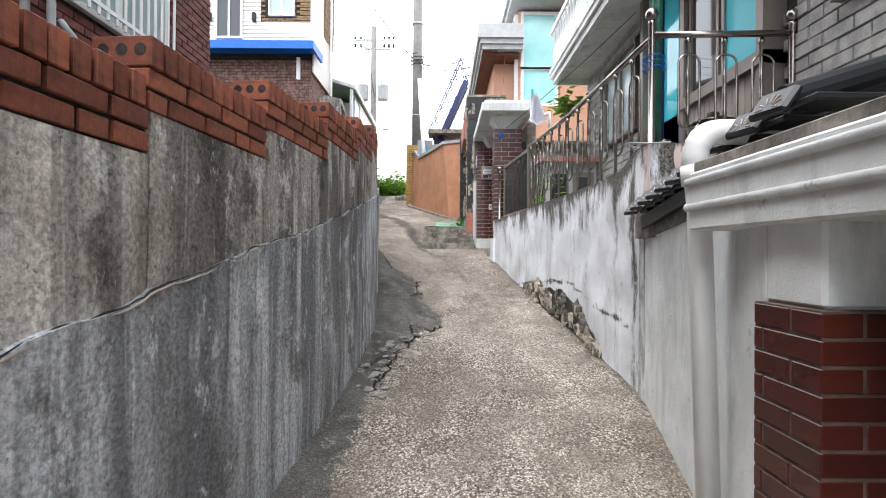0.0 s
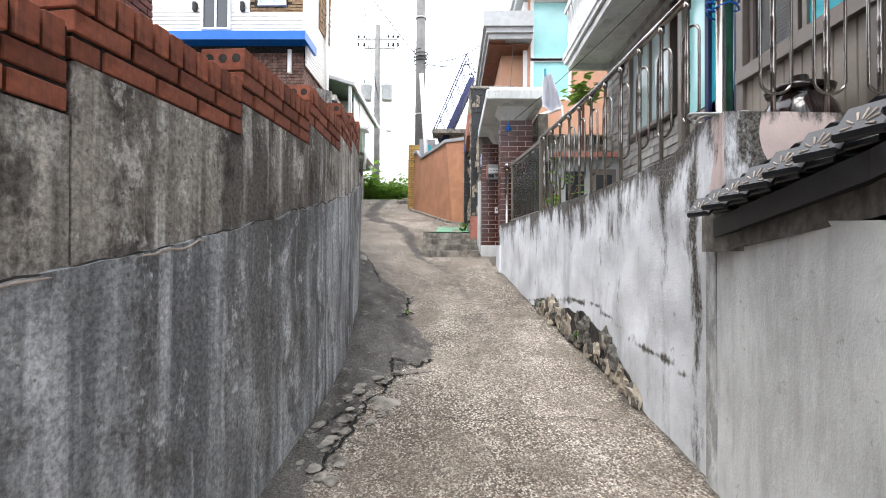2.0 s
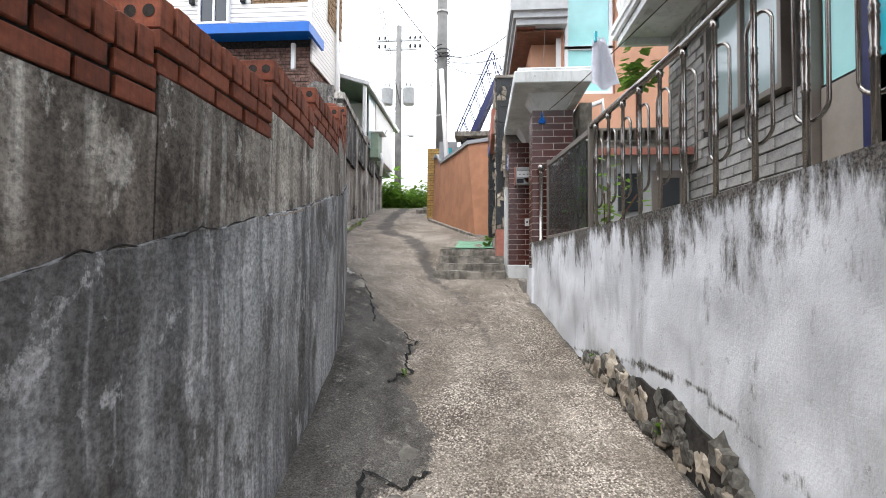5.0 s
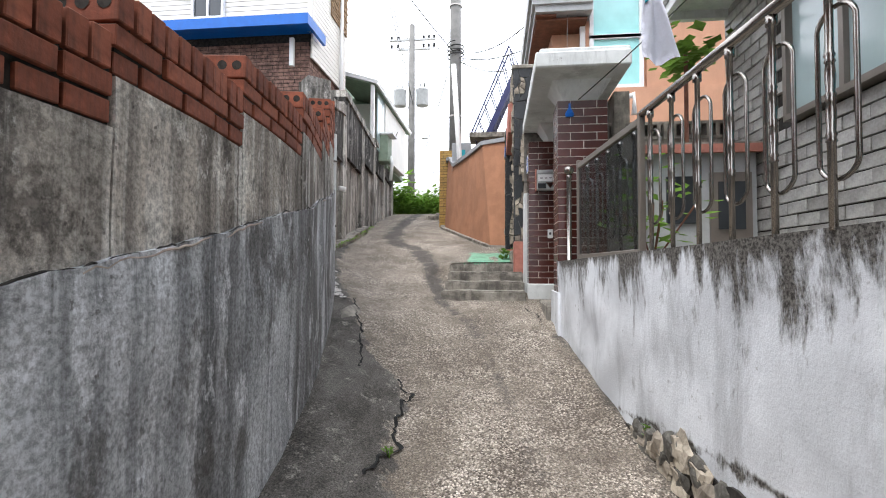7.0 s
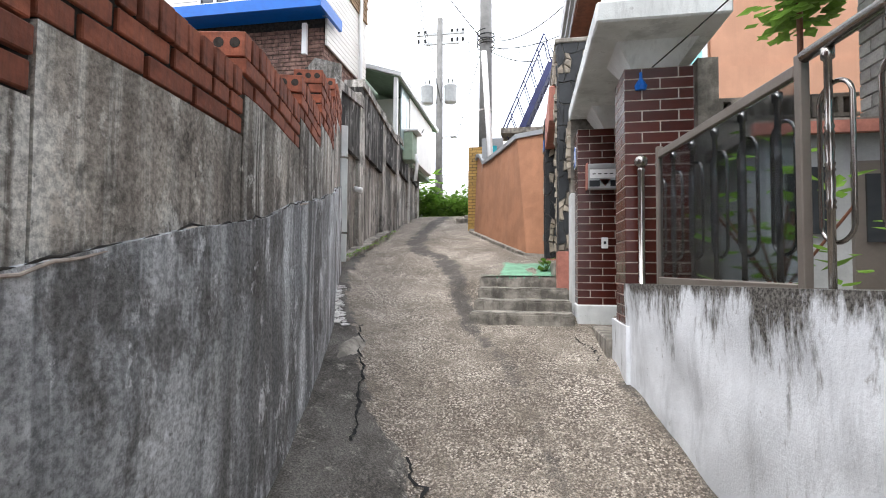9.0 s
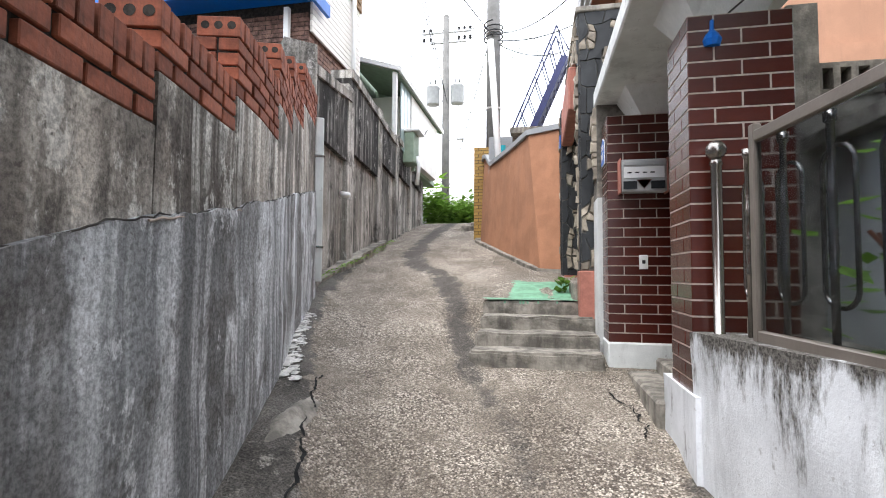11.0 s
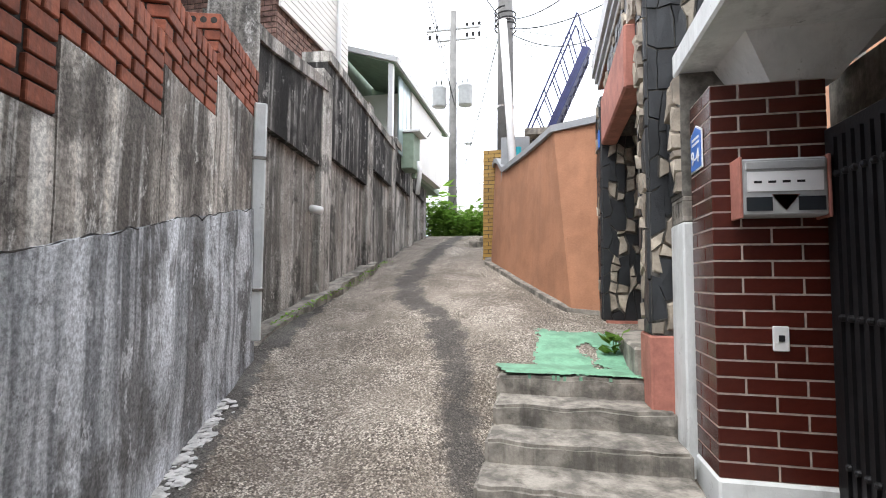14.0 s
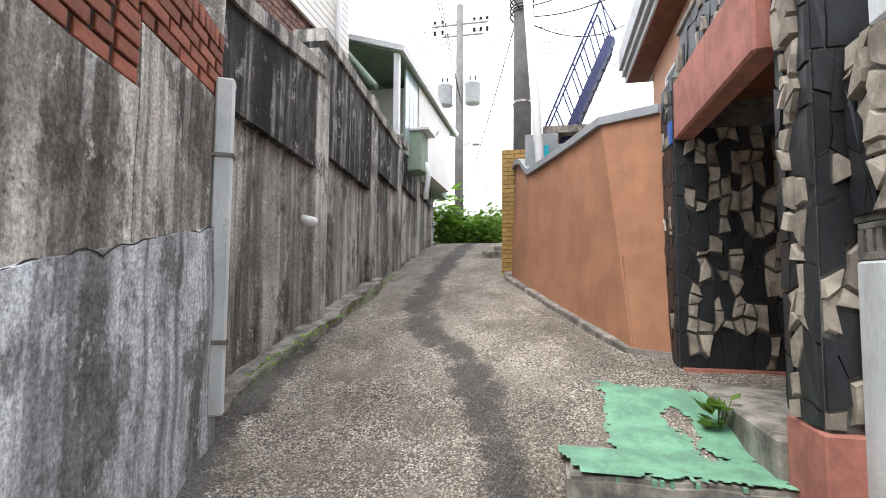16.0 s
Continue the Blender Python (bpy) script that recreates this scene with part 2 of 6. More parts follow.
M = {
    "road": road_concrete(),
    "old": wall_concrete("old_concrete", (0.66, 0.615, 0.555), (0.33, 0.295, 0.262), (0.045, 0.038, 0.034), 0.5, 0.62, (0.8, 0.78, 0.73), 0.7),
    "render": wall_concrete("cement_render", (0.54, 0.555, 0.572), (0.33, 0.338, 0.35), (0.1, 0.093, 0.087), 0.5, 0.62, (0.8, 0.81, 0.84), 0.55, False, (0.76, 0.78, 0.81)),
    "wallb": wall_concrete("weathered_concrete", (0.54, 0.515, 0.475), (0.29, 0.272, 0.245), (0.03, 0.031, 0.028), 0.48, 0.58, (0.6, 0.58, 0.55), 0.5),
    "wallb_top": wall_concrete("black_stained_concrete", (0.11, 0.105, 0.098), (0.045, 0.042, 0.039), (0.012, 0.011, 0.011), 0.42, 0.52, (0.5, 0.48, 0.45), 0.4),
    "white": white_plaster("white_plaster"),
    "pinkwash": white_plaster("pinkish_plaster", 1.0, (0.66, 0.54, 0.51)),
    "white2": white_plaster("white_paint", 0.6, (0.75, 0.77, 0.76)),
    "brick": plain("red_brick", (0.5, 0.15, 0.08), 0.8, var=0.45, size=9, dirt=0.75, bumps=0.5, vary=0.7),
    "mortar": plain("dark_mortar", (0.05, 0.044, 0.038), 0.95, var=0.6, size=20, bumps=0.6),
    # grout toned down for the near pillar, its shade put into the colour
    "darkgrout": plain("shaded_tile_grout", (0.13, 0.09, 0.075), 0.9, var=0.4, size=20),
    "crust": plain("flaking_white_cement", (0.74, 0.72, 0.69), 0.95, var=0.35, size=16, grain=40, bumps=0.8, dirt=0.2),
    "palemortar": plain("pale_grout", (0.52, 0.44, 0.38), 0.9, var=0.3, size=20),
    "tile": plain("brown_glazed_tile", (0.085, 0.017, 0.011), 0.24, var=0.2, size=5, bumps=0.08, spec=0.5, vary=0.5),
    "orange": plain("orange_stucco", (0.43, 0.205, 0.115), 0.9, var=0.2, size=2.5, grain=55, bumps=0.7, dirt=0.12),
    "peach": plain("peach_paint", (0.62, 0.34, 0.22), 0.85, var=0.12, size=2, dirt=0.1),
    "pink": plain("faded_pink_paint", (0.5, 0.2, 0.15), 0.8, var=0.3, size=5, dirt=0.35),
    "coping": plain("grey_coping_paint", (0.33, 0.34, 0.35), 0.75, var=0.15, size=4),
    "conc": plain("step_concrete", (0.36, 0.33, 0.285), 0.92, var=0.6, size=6, bumps=0.7, dirt=0.8),
    "greypaint": plain("grey_paint", (0.45, 0.46, 0.46), 0.6, var=0.15),
    "green": plain("green_floor_paint", (0.2, 0.43, 0.28), 0.7, var=0.3, size=7, dirt=0.3),
    "steel": plain("stainless_steel", (0.36, 0.335, 0.31), 0.27, 1.0, var=0.15, bumps=0),
    "iron": plain("black_iron", (0.02, 0.02, 0.022), 0.5, 0.3, var=0.4),
    "navy": plain("navy_iron", (0.02, 0.025, 0.1), 0.5, 0.2, var=0.3),
    "blue": plain("blue_metal", (0.0, 0.12, 0.5), 0.4, 0.0, var=0.1),
    "upvc": plain("white_upvc", (0.8, 0.8, 0.79), 0.35, var=0.06),
    "siding": plain("cream_siding", (0.74, 0.71, 0.65), 0.5, var=0.06, size=2),
    "tan": plain("tan_brick", (0.34, 0.22, 0.12), 0.85, var=0.4, size=14, vary=0.4),
    "yellow": plain("yellow_tile_brick", (0.5, 0.3, 0.07), 0.45, var=0.2, size=8, vary=0.4),
    "redwall": plain("plum_brick", (0.24, 0.085, 0.07), 0.8, var=0.35, size=14, vary=0.5),
    "oldbrick": plain("mottled_brick", (0.4, 0.24, 0.19), 0.85, var=0.55, size=11, dirt=0.3, vary=0.6),
    "greybrick": plain("grey_marbled_brick", (0.5, 0.49, 0.46), 0.5, var=0.35, size=7, vary=0.5, dirt=0.12),
    "teal": glass_mat("teal_film_glass", (0.05, 0.5, 0.6)),
    "aqua": glass_mat("aqua_frosted_glass", (0.42, 0.8, 0.78), 0.15),
    "darkglass": glass_mat("dark_glass", (0.03, 0.035, 0.04), 0.03),
    "paleglass": glass_mat("pale_frosted_glass", (0.4, 0.5, 0.5), 0.12),
    "tint": clear_glass("smoked_glass", (0.42, 0.46, 0.5)),
    "alum": plain("bronze_aluminium", (0.22, 0.19, 0.165), 0.4, 0.4, var=0.1),
    "panel": plain("beige_panel", (0.3, 0.26, 0.22), 0.55, var=0.12),
    "black": plain("dark_gap", (0.008, 0.008, 0.008), 0.9, var=0.2),
    "rooftile": plain("black_glazed_roof_tile", (0.014, 0.016, 0.02), 0.42, var=0.3, bumps=0.1),
    "slate": plain("black_slate", (0.028, 0.031, 0.034), 0.45, var=0.35, size=9, bumps=0.5, vary=0.3),
    "palestone": plain("pale_quartz_stone", (0.56, 0.49, 0.39), 0.75, var=0.45, size=8, bumps=0.7, vary=0.6),
    "stonemortar": plain("stone_mortar", (0.17, 0.16, 0.14), 0.95, var=0.5, size=18, bumps=0.6),
    "poleconc": plain("pole_concrete", (0.2, 0.195, 0.185), 0.85, var=0.25, size=3),
    "wood": plain("brown_wood", (0.2, 0.075, 0.04), 0.6, var=0.35, size=8),
    "jar": plain("dark_glazed_earthenware", (0.02, 0.012, 0.01), 0.12, var=0.3, bumps=0.05, spec=0.6),
    "cloth": plain("white_towel", (0.72, 0.73, 0.8), 0.95, var=0.1, bumps=0.4),
    "cable": plain("black_cable", (0.015, 0.015, 0.016), 0.6, var=0.1, bumps=0),
    "leaf": plain("leaf_green", (0.26, 0.48, 0.075), 0.6, var=0.5, size=3, bumps=0, vary=0.5),
    "soil": plain("ground_soil", (0.16, 0.14, 0.1), 0.95, var=0.5, size=2, bumps=0.6),
    "rust": plain("rusty_steel", (0.25, 0.09, 0.03), 0.8, var=0.5, size=12),
    "sign": plain("blue_sign_plate", (0.03, 0.14, 0.5), 0.4, var=0.05, bumps=0),
    "signwhite": plain("white_sign_paint", (0.8, 0.8, 0.8), 0.5, var=0.03, bumps=0),
    "green_pipe": plain("green_pole_paint", (0.02, 0.14, 0.09), 0.45, var=0.4, size=10),
    "veranda": plain("pale_green_veranda_paint", (0.28, 0.36, 0.27), 0.7, var=0.15),
}


# leaves let light through
t = M["leaf"].node_tree
b, out = t.nodes["Principled BSDF"], t.nodes["Material Output"]
thin, both = t.nodes.new("ShaderNodeBsdfTranslucent"), t.nodes.new("ShaderNodeMixShader")
both.inputs[0].default_value = 0.45
t.links.new(b.inputs["Base Color"].links[0].from_socket, thin.inputs[0])
t.links.new(b.outputs[0], both.inputs[1])
t.links.new(thin.outputs[0], both.inputs[2])
t.links.new(both.outputs[0], out.inputs[0])


# ---- building helpers ----
def part(name, bm, material, parent=None, label="", smooth=False):
    me = bpy.data.meshes.new(name)
    if smooth:
        for f in bm.faces:
            f.smooth = True
    bm.to_mesh(me)
    bm.free()
    for m in material if isinstance(material, list) else [material]:
        me.materials.append(M[m])
    ob = new(name, me)
    if parent is not None:
        ob.parent = parent
    if label:
        ob["label"] = label
    return ob


def thing(name, label, category, at=(0, 0, 0), group="", kind=""):
    e = new(name)
    e.empty_display_size = 0.1
    e.location = at
    return tagged(e, label, category, group, kind)


def B(*boxes, bevel=0.0, rot=None):
    """One mesh of boxes (x0, x1, y0, y1, z0, z1)."""
    bm = bmesh.new()
    for x0, x1, y0, y1, z0, z1 in boxes:
        m = Matrix.Translation(((x0 + x1) / 2, (y0 + y1) / 2, (z0 + z1) / 2)) @ Matrix.Diagonal((x1 - x0, y1 - y0, z1 - z0, 1))
        bmesh.ops.create_cube(bm, size=1, matrix=m)
    if bevel:
        bmesh.ops.bevel(bm, geom=bm.edges[:], offset=bevel, segments=1, affect="EDGES")
    if rot is not None:
        bmesh.ops.transform(bm, matrix=rot, verts=bm.verts)
    return bm


def rod(bm, a, b, r, r2=None, n=10):
    a, b = Vector(a), Vector(b)
    m = Matrix.Translation((a + b) / 2) @ (b - a).to_track_quat("Z", "Y").to_matrix().to_4x4()
    bmesh.ops.create_cone(bm, cap_ends=True, segments=n, radius1=r, radius2=r if r2 is None else r2, depth=(b - a).length, matrix=m)
    return bm


def lathe(bm, profile, n=14, m=Matrix()):
    """A solid of revolution about z from (radius, height) pairs."""
    rings = [[bm.verts.new(m @ Vector((r * math.cos(a), r * math.sin(a), z))) for a in (2 * math.pi * i / n for i in range(n))] for r, z in profile]
    for p, q in zip(rings, rings[1:]):
        for i in range(n):
            bm.faces.new((p[i], p[(i + 1) % n], q[(i + 1) % n], q[i]))
    bm.faces.new(rings[0][::-1])
    bm.faces.new(rings[-1])
    return bm


def tube(bm, pts, r, n=8, closed=False):
    """A round bar along a line of points."""
    pts = [Vector(p) for p in pts]
    k = len(pts)
    rings = []
    for i, p in enumerate(pts):
        a = pts[(i - 1) % k] if closed or i > 0 else p
        b = pts[(i + 1) % k] if closed or i < k - 1 else p
        d = (b - a).normalized()
        u = d.cross(Vector((0.31, 0.17, 0.93))).normalized()
        v = d.cross(u)
        rings.append([bm.verts.new(p + r * (math.cos(w) * u + math.sin(w) * v)) for w in (2 * math.pi * j / n for j in range(n))])
    pairs = list(zip(rings, rings[1:] + ([rings[0]] if closed else [])))
    for p, q in pairs[: k if closed else k - 1]:
        for j in range(n):
            bm.faces.new((p[j], p[(j + 1) % n], q[(j + 1) % n], q[j]))
    if not closed:
        bm.faces.new(rings[0][::-1])
        bm.faces.new(rings[-1])
    return bm


def lerp(tab, y):
    return float(np.interp(y, [p[0] for p in tab], [p[1] for p in tab]))


def run_wall(pts, low, high, thick, step=0.12, rows=8, damp=None, rough=0.0):
    """A wall along plan points; its seen face on the line, its thickness to the left of the way walked along it.
    low and high: heights by distance in y. damp(y, height share, z): how far mould has come."""
    line = []
    for (x0, y0), (x1, y1) in zip(pts, pts[1:]):
        n = max(1, int(math.hypot(x1 - x0, y1 - y0) / step))
        line += [(x0 + (x1 - x0) * i / n, y0 + (y1 - y0) * i / n) for i in range(n)]
    line.append(pts[-1])
    bm = bmesh.new()
    lay = bm.verts.layers.float.new("damp")
    cols = []
    for i, (x, y) in enumerate(line):
        x0, y0 = line[max(0, i - 1)]
        x1, y1 = line[min(len(line) - 1, i + 1)]
        d = Vector((x1 - x0, y1 - y0)).normalized()
        nx, ny = -d.y, d.x
        a, b = low(y), high(y)
        col = []
        for j in range(rows + 1):
            z = a + (b - a) * j / rows
            o = rough * noise.noise((x * 3, y * 3, z * 3)) if rough else 0
            v = bm.verts.new((x + nx * o, y + ny * o, z))
            v[lay] = damp(y, j / rows, z) if damp else 0
            col.append(v)
        for z in (b, a):
            v = bm.verts.new((x + nx * thick, y + ny * thick, z))
            v[lay] = damp(y, 1.0, z) if damp else 0
            col.append(v)
        cols.append(col)
    m = len(cols[0])
    for p, q in zip(cols, cols[1:]):
        for j in range(m):
            bm.faces.new((p[j], q[j], q[(j + 1) % m], p[(j + 1) % m]))
    bm.faces.new(cols[0])
    bm.faces.new(cols[-1][::-1])
    bmesh.ops.recalc_face_normals(bm, faces=bm.faces)
    return bm


# ---- the lane ----
GRADE = [(-60, -4.0), (-10, -1.1), (0, 0.07), (3.5, 0.54), (4.5, 0.67), (6, 0.94), (7, 1.12), (8, 1.38), (9, 1.6), (10, 1.84), (11, 2.08), (12, 2.29),
         (14, 2.68), (16, 3.05), (18.5, 3.52), (21, 3.9), (22.5, 4.0), (25, 3.8), (40, 2.5), (300, 0)]
LEFT = [(-9, -0.98), (0, -0.93), (1.5, -0.87), (2.2, -0.8), (3, -0.71), (3.8, -0.66), (4.5, -0.66), (4.9, -0.69), (5.3, -0.74), (5.8, -0.79), (6.2, -0.85), (6.9, -1.02),
        (7.3, -1.13), (7.8, -1.26), (8.3, -1.42), (9.25, -1.82), (9.8, -2.0), (10.4, -2.2)]
RIGHT = [(3.25, 1.38), (4.3, 1.33), (4.8, 1.3), (5.6, 1.19), (6.4, 1.08), (7.2, 0.97), (8.1, 0.84)]


def left_x(y):
    return lerp(LEFT + [(10.9, -2.5), (14.4, -2.84), (20, -3.36)], y)


def ground_z(x, y):
    z = lerp(GRADE, y)
    # bank of cement against the old wall
    s = max(0.0, 1 - (x - left_x(y)) / 0.65)
    z += lerp([(3, 0), (5, 0.1), (6.2, 0.2), (8, 0.24), (9.5, 0.14), (11, 0.12), (13, 0)], y) * s * s * (3 - 2 * s)
    # cross fall towards the gate
    z -= 0.12 * lerp([(7.5, 0), (9, 1), (10.2, 1.8), (10.4, 1.8), (10.6, 0)], y) * max(0.0, min(1.0, (x + 0.8) / 0.5))
    return z


APRON = [(-3, -0.72), (1.5, -0.62), (2.7, -0.51), (3.3, -0.47), (4.1, -0.42), (4.5, -0.28), (4.72, -0.14), (4.9, 0.0), (5.3, -0.02), (5.7, -0.24), (6.1, -0.33), (6.65, -0.34), (7.05, -0.5),
         (7.3, -0.75), (7.7, -0.95), (8.15, -1.15), (8.6, -1.32), (9.2, -1.62), (9.8, -1.86), (10.45, -2.1), (11.2, -2.25), (12.1, -2.42), (13, -2.7), (20, -3.4)]
STRIP = [(0, 0.32), (3.9, 0.49), (4.6, 0.52), (6.0, 0.48), (7.2, 0.25), (8.45, -0.03), (8.95, -0.26), (9.3, -0.4), (9.8, -0.5), (10.4, -0.68), (10.7, -0.74), (11.15, -0.88), (11.8, -1.07), (12.6, -1.6), (13.6, -1.95),
         (15.4, -2.2), (20, -2.5)]


def apron_edge(x, y):
    """How far a place lies inside the cement apron along the old wall."""
    return lerp(APRON, y) + 0.05 * noise.noise((0, y * 3.1, 5)) + 0.025 * noise.noise((0, y * 9, 7)) - x


def surf_z(x, y):
    """The lane's surface with its unevenness and the broken lip of the apron."""
    z = ground_z(x, y) + 0.012 * noise.noise((x * 2, y * 2, 0)) + 0.006 * noise.noise((x * 8, y * 8, 3))
    e = apron_edge(x, y)
    return z + (lerp([(1.5, 0), (3, 0.02), (4.9, 0.028), (7, 0.026), (8, 0)], y) * min(1, e * 28) if 1.5 < y < 8 and e > 0 else 0)


def build_ground():
    xs = [-90, -50, -25, -12, -7, -5] + [-4 + 0.1 * i for i in range(13)] + [-2.7 + 0.04 * i for i in range(113)] + [1.88, 2.1, 2.4, 3, 5, 9, 20, 50, 90]
    ys = [-60, -35, -20, -10, -5] + [-3 + 0.15 * i for i in range(24)] + [0.6 + 0.055 * i for i in range(226)] + [13.1 + 0.13 * i for i in range(76)] + [24, 30, 45, 80, 160, 300]
    verts, faces, damp, apron = [], [], [], []
    for y in ys:
        mid, width = lerp(STRIP, y), lerp([(0, 0.1), (5, 0.13), (8, 0.14), (9, 0.19), (11, 0.2), (12, 0.27), (20, 0.27)], y)
        force = lerp([(0, 0.22), (7, 0.24), (9, 0.38), (10, 0.46), (20, 0.5)], y)
        for x in xs:
            near = -4 <= x <= 2.4 and -3 <= y <= 23
            verts.append((x, y, surf_z(x, y) if near else ground_z(x, y)))
            # side: the lane also gets darker in a band along the east wall's foot
            side = max(0, 1 - abs(x - lerp(RIGHT, y)) / 0.22) * 0.4 if 0 < y < 8.1 else 0
            damp.append(max(math.exp(-((x - mid) / width) ** 2) * force, side) if near else 0.0)
            apron.append(max(-0.3, min(1.0, 0.48 + 2.2 * apron_edge(x, y))) if near else -0.3)
    w = len(xs)
    for j in range(len(ys) - 1):
        faces += [(j * w + i, j * w + i + 1, (j + 1) * w + i + 1, (j + 1) * w + i) for i in range(w - 1)]
    me = bpy.data.meshes.new("road")
    me.from_pydata(verts, [], faces)
    for name, values in (("damp", damp), ("apron", apron)):
        me.attributes.new(name, "FLOAT", "POINT").data.foreach_set("value", values)
    me.polygons.foreach_set("use_smooth", [True] * len(me.polygons))
    me.materials.append(M["road"])
    tagged(new("road", me), "worn pebbly grey concrete lane climbing between walls", "road", kind="structure")


build_ground()

# ---- wall along the lane's old side: cast concrete in steps, brick on top ----
STEPS = [(-2.38, 1.24), (-1.62, 1.37), (-0.85, 1.51), (-0.08, 1.65), (0.68, 1.78), (1.44, 1.91), (2.21, 2.05), (2.99, 2.19), (3.75, 2.31), (4.5, 2.44), (5.24, 2.59), (6.05, 2.74),
         (6.85, 2.91), (7.5, 3.08), (8.23, 3.32), (8.9, 3.56), (9.56, 3.81), (10.36, 0)]


def courses(y):
    return 2 if y < 7.4 else 4


def joint_z(y):
    return 1.41 + 0.2 * (y - 1.6) + 0.022 * noise.noise((0, y * 1.7, 2)) + 0.02 * noise.noise((0, y * 5, 0)) + 0.009 * noise.noise((0, y * 17, 0))


wall_a = thing("wall_west", "stained grey concrete wall stepping uphill, topped with red brick", "wall", kind="structure")
for (y0, z0), (y1, _) in zip(STEPS, STEPS[1:]):
    ys = [y0 + 0.004 + (y1 - y0 - 0.008) * i / 7 for i in range(8)]
    pts = [(lerp(LEFT, y), y) for y in ys]
    part("concrete_panel", run_wall(pts, lambda y: joint_z(y) - 0.1, lambda y: z0, 0.26, rows=6, rough=0.008), "old", wall_a)
ys = [-3 + 0.06 * i for i in range(223)] + [10.36]
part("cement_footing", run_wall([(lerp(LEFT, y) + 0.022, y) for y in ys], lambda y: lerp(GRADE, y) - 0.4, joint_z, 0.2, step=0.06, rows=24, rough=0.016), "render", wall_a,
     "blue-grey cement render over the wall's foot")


bm = bmesh.new()
tube(bm, [(lerp(LEFT, y) + 0.016 + 0.006 * noise.noise((y * 6, 1, 0)), y, joint_z(y) + 0.02 * noise.noise((y * 9, 4, 0)) + 0.008 * noise.noise((y * 31, 4, 0))) for y in [0.2 + 0.03 * i for i in range(337)]], 0.0032, 6)
part("crack", bm, "mortar", wall_a, "dark jagged crack along the joint")
for ya, yb in ((0.9, 2.9), (4.4, 5.9), (6.8, 7.6)):
    n = int((yb - ya) / 0.035)
    bm = bmesh.new()
    tube(bm, [(lerp(LEFT, y) + 0.02, y, joint_z(y) - 0.01 + 0.02 * noise.noise((y * 9, 4, 0)) + 0.008 * noise.noise((y * 31, 4, 0))) for y in [ya + 0.035 * i for i in range(n)]], 0.004, 6)
    part("lime_ridge", bm, "palemortar", wall_a, "pale lime crust under the crack")


def brick_mesh(name, l, d, h, mat, bevel=0.0025):
    bm = B((-l / 2, l / 2, -d / 2, d / 2, -h / 2, h / 2), bevel=bevel)
    me = bpy.data.meshes.new(name)
    bm.to_mesh(me)
    bm.free()
    me.materials.append(M[mat])
    return me


def piece(name, me, parent, x, y, z, rz=0.0, jig=0.0):
    o = new(name, me)
    o.parent = parent
    o.matrix_basis = pose(x + random.uniform(-jig, jig), y + random.uniform(-jig, jig), z, 0, random.uniform(-1, 1) * jig * 150, rz + random.uniform(-1, 1) * jig * 150)
    return o


def beside(y, off):
    """The place off metres into the wall from its face."""
    d = Vector((lerp(LEFT, y + 0.1) - lerp(LEFT, y - 0.1), 0.2)).normalized()
    return lerp(LEFT, y) - d.y * off, y + d.x * off


def tangent(y):
    return math.degrees(math.atan2(0.2, lerp(LEFT, y + 0.1) - lerp(LEFT, y - 0.1)))


half = brick_mesh("brick", 0.088, 0.09, 0.055, "brick")
lengths = {}
for (y0, z0), (y1, _) in zip(STEPS, STEPS[1:]):
    mid = [(lerp(LEFT, y) - 0.014, y) for y in (y0 + 0.012, (y0 + y1) / 2, y1 - 0.003)]
    part("mortar_bed", run_wall(mid, lambda y: z0, lambda y: z0 + courses(y0) * 0.067 + 0.088, 0.17, rows=1), "mortar", wall_a)
    if y0 < -0.5:
        continue
    for course in range(courses(y0)):
        y = y0 + (0 if course % 2 else 0.1)
        if not course % 2:
            piece("brick", half, wall_a, *beside(y0 + 0.048, 0.05), z0 + 0.036 + 0.067 * course, tangent(y0), 0.003)
        while y < y1 - 0.03:
            l = 0.19 if y1 - y > 0.27 else y1 - y - 0.008 if y1 - y < 0.2 else 0.1
            l = round(l, 2)
            if l not in lengths:
                lengths[l] = brick_mesh("brick", l - 0.004, 0.09, 0.055, "brick", 0.003)
            yc = y + l / 2
            piece("brick", lengths[l], wall_a, *beside(yc, 0.044), z0 + 0.036 + 0.067 * course, tangent(yc), 0.003)
            y += l + 0.011
        # the header that shows at the step's end
        piece("brick", half, wall_a, *beside(y0 + 0.045, 0.145), z0 + 0.036 + 0.067 * course, tangent(y0), 0.002)


def rowlock_mesh(holes):
    """A brick on edge; the one at a step's end shows the three holes of its bed."""
    bm = B((-0.095, 0.095, -0.0285, 0.0285, -0.045, 0.045), bevel=0.003)
    if holes:
        # each hole is a flat disc, its inner shade given as dark colour
        for cx in (-0.058, 0.0, 0.058):
            m = Matrix.Translation((cx, -0.0285, 0.004)) @ Matrix.Rotation(radians(90), 4, "X")
            ring = bmesh.ops.create_circle(bm, cap_ends=True, segments=14, radius=0.019, matrix=m @ Matrix.Translation((0, 0, 0.0015)))
            for f in {f for v in ring["verts"] for f in v.link_faces}:
                f.material_index = 1
    me = bpy.data.meshes.new("brick")
    bm.to_mesh(me)
    bm.free()
    me.materials.append(M["brick"])
    me.materials.append(M["mortar"])
    return me


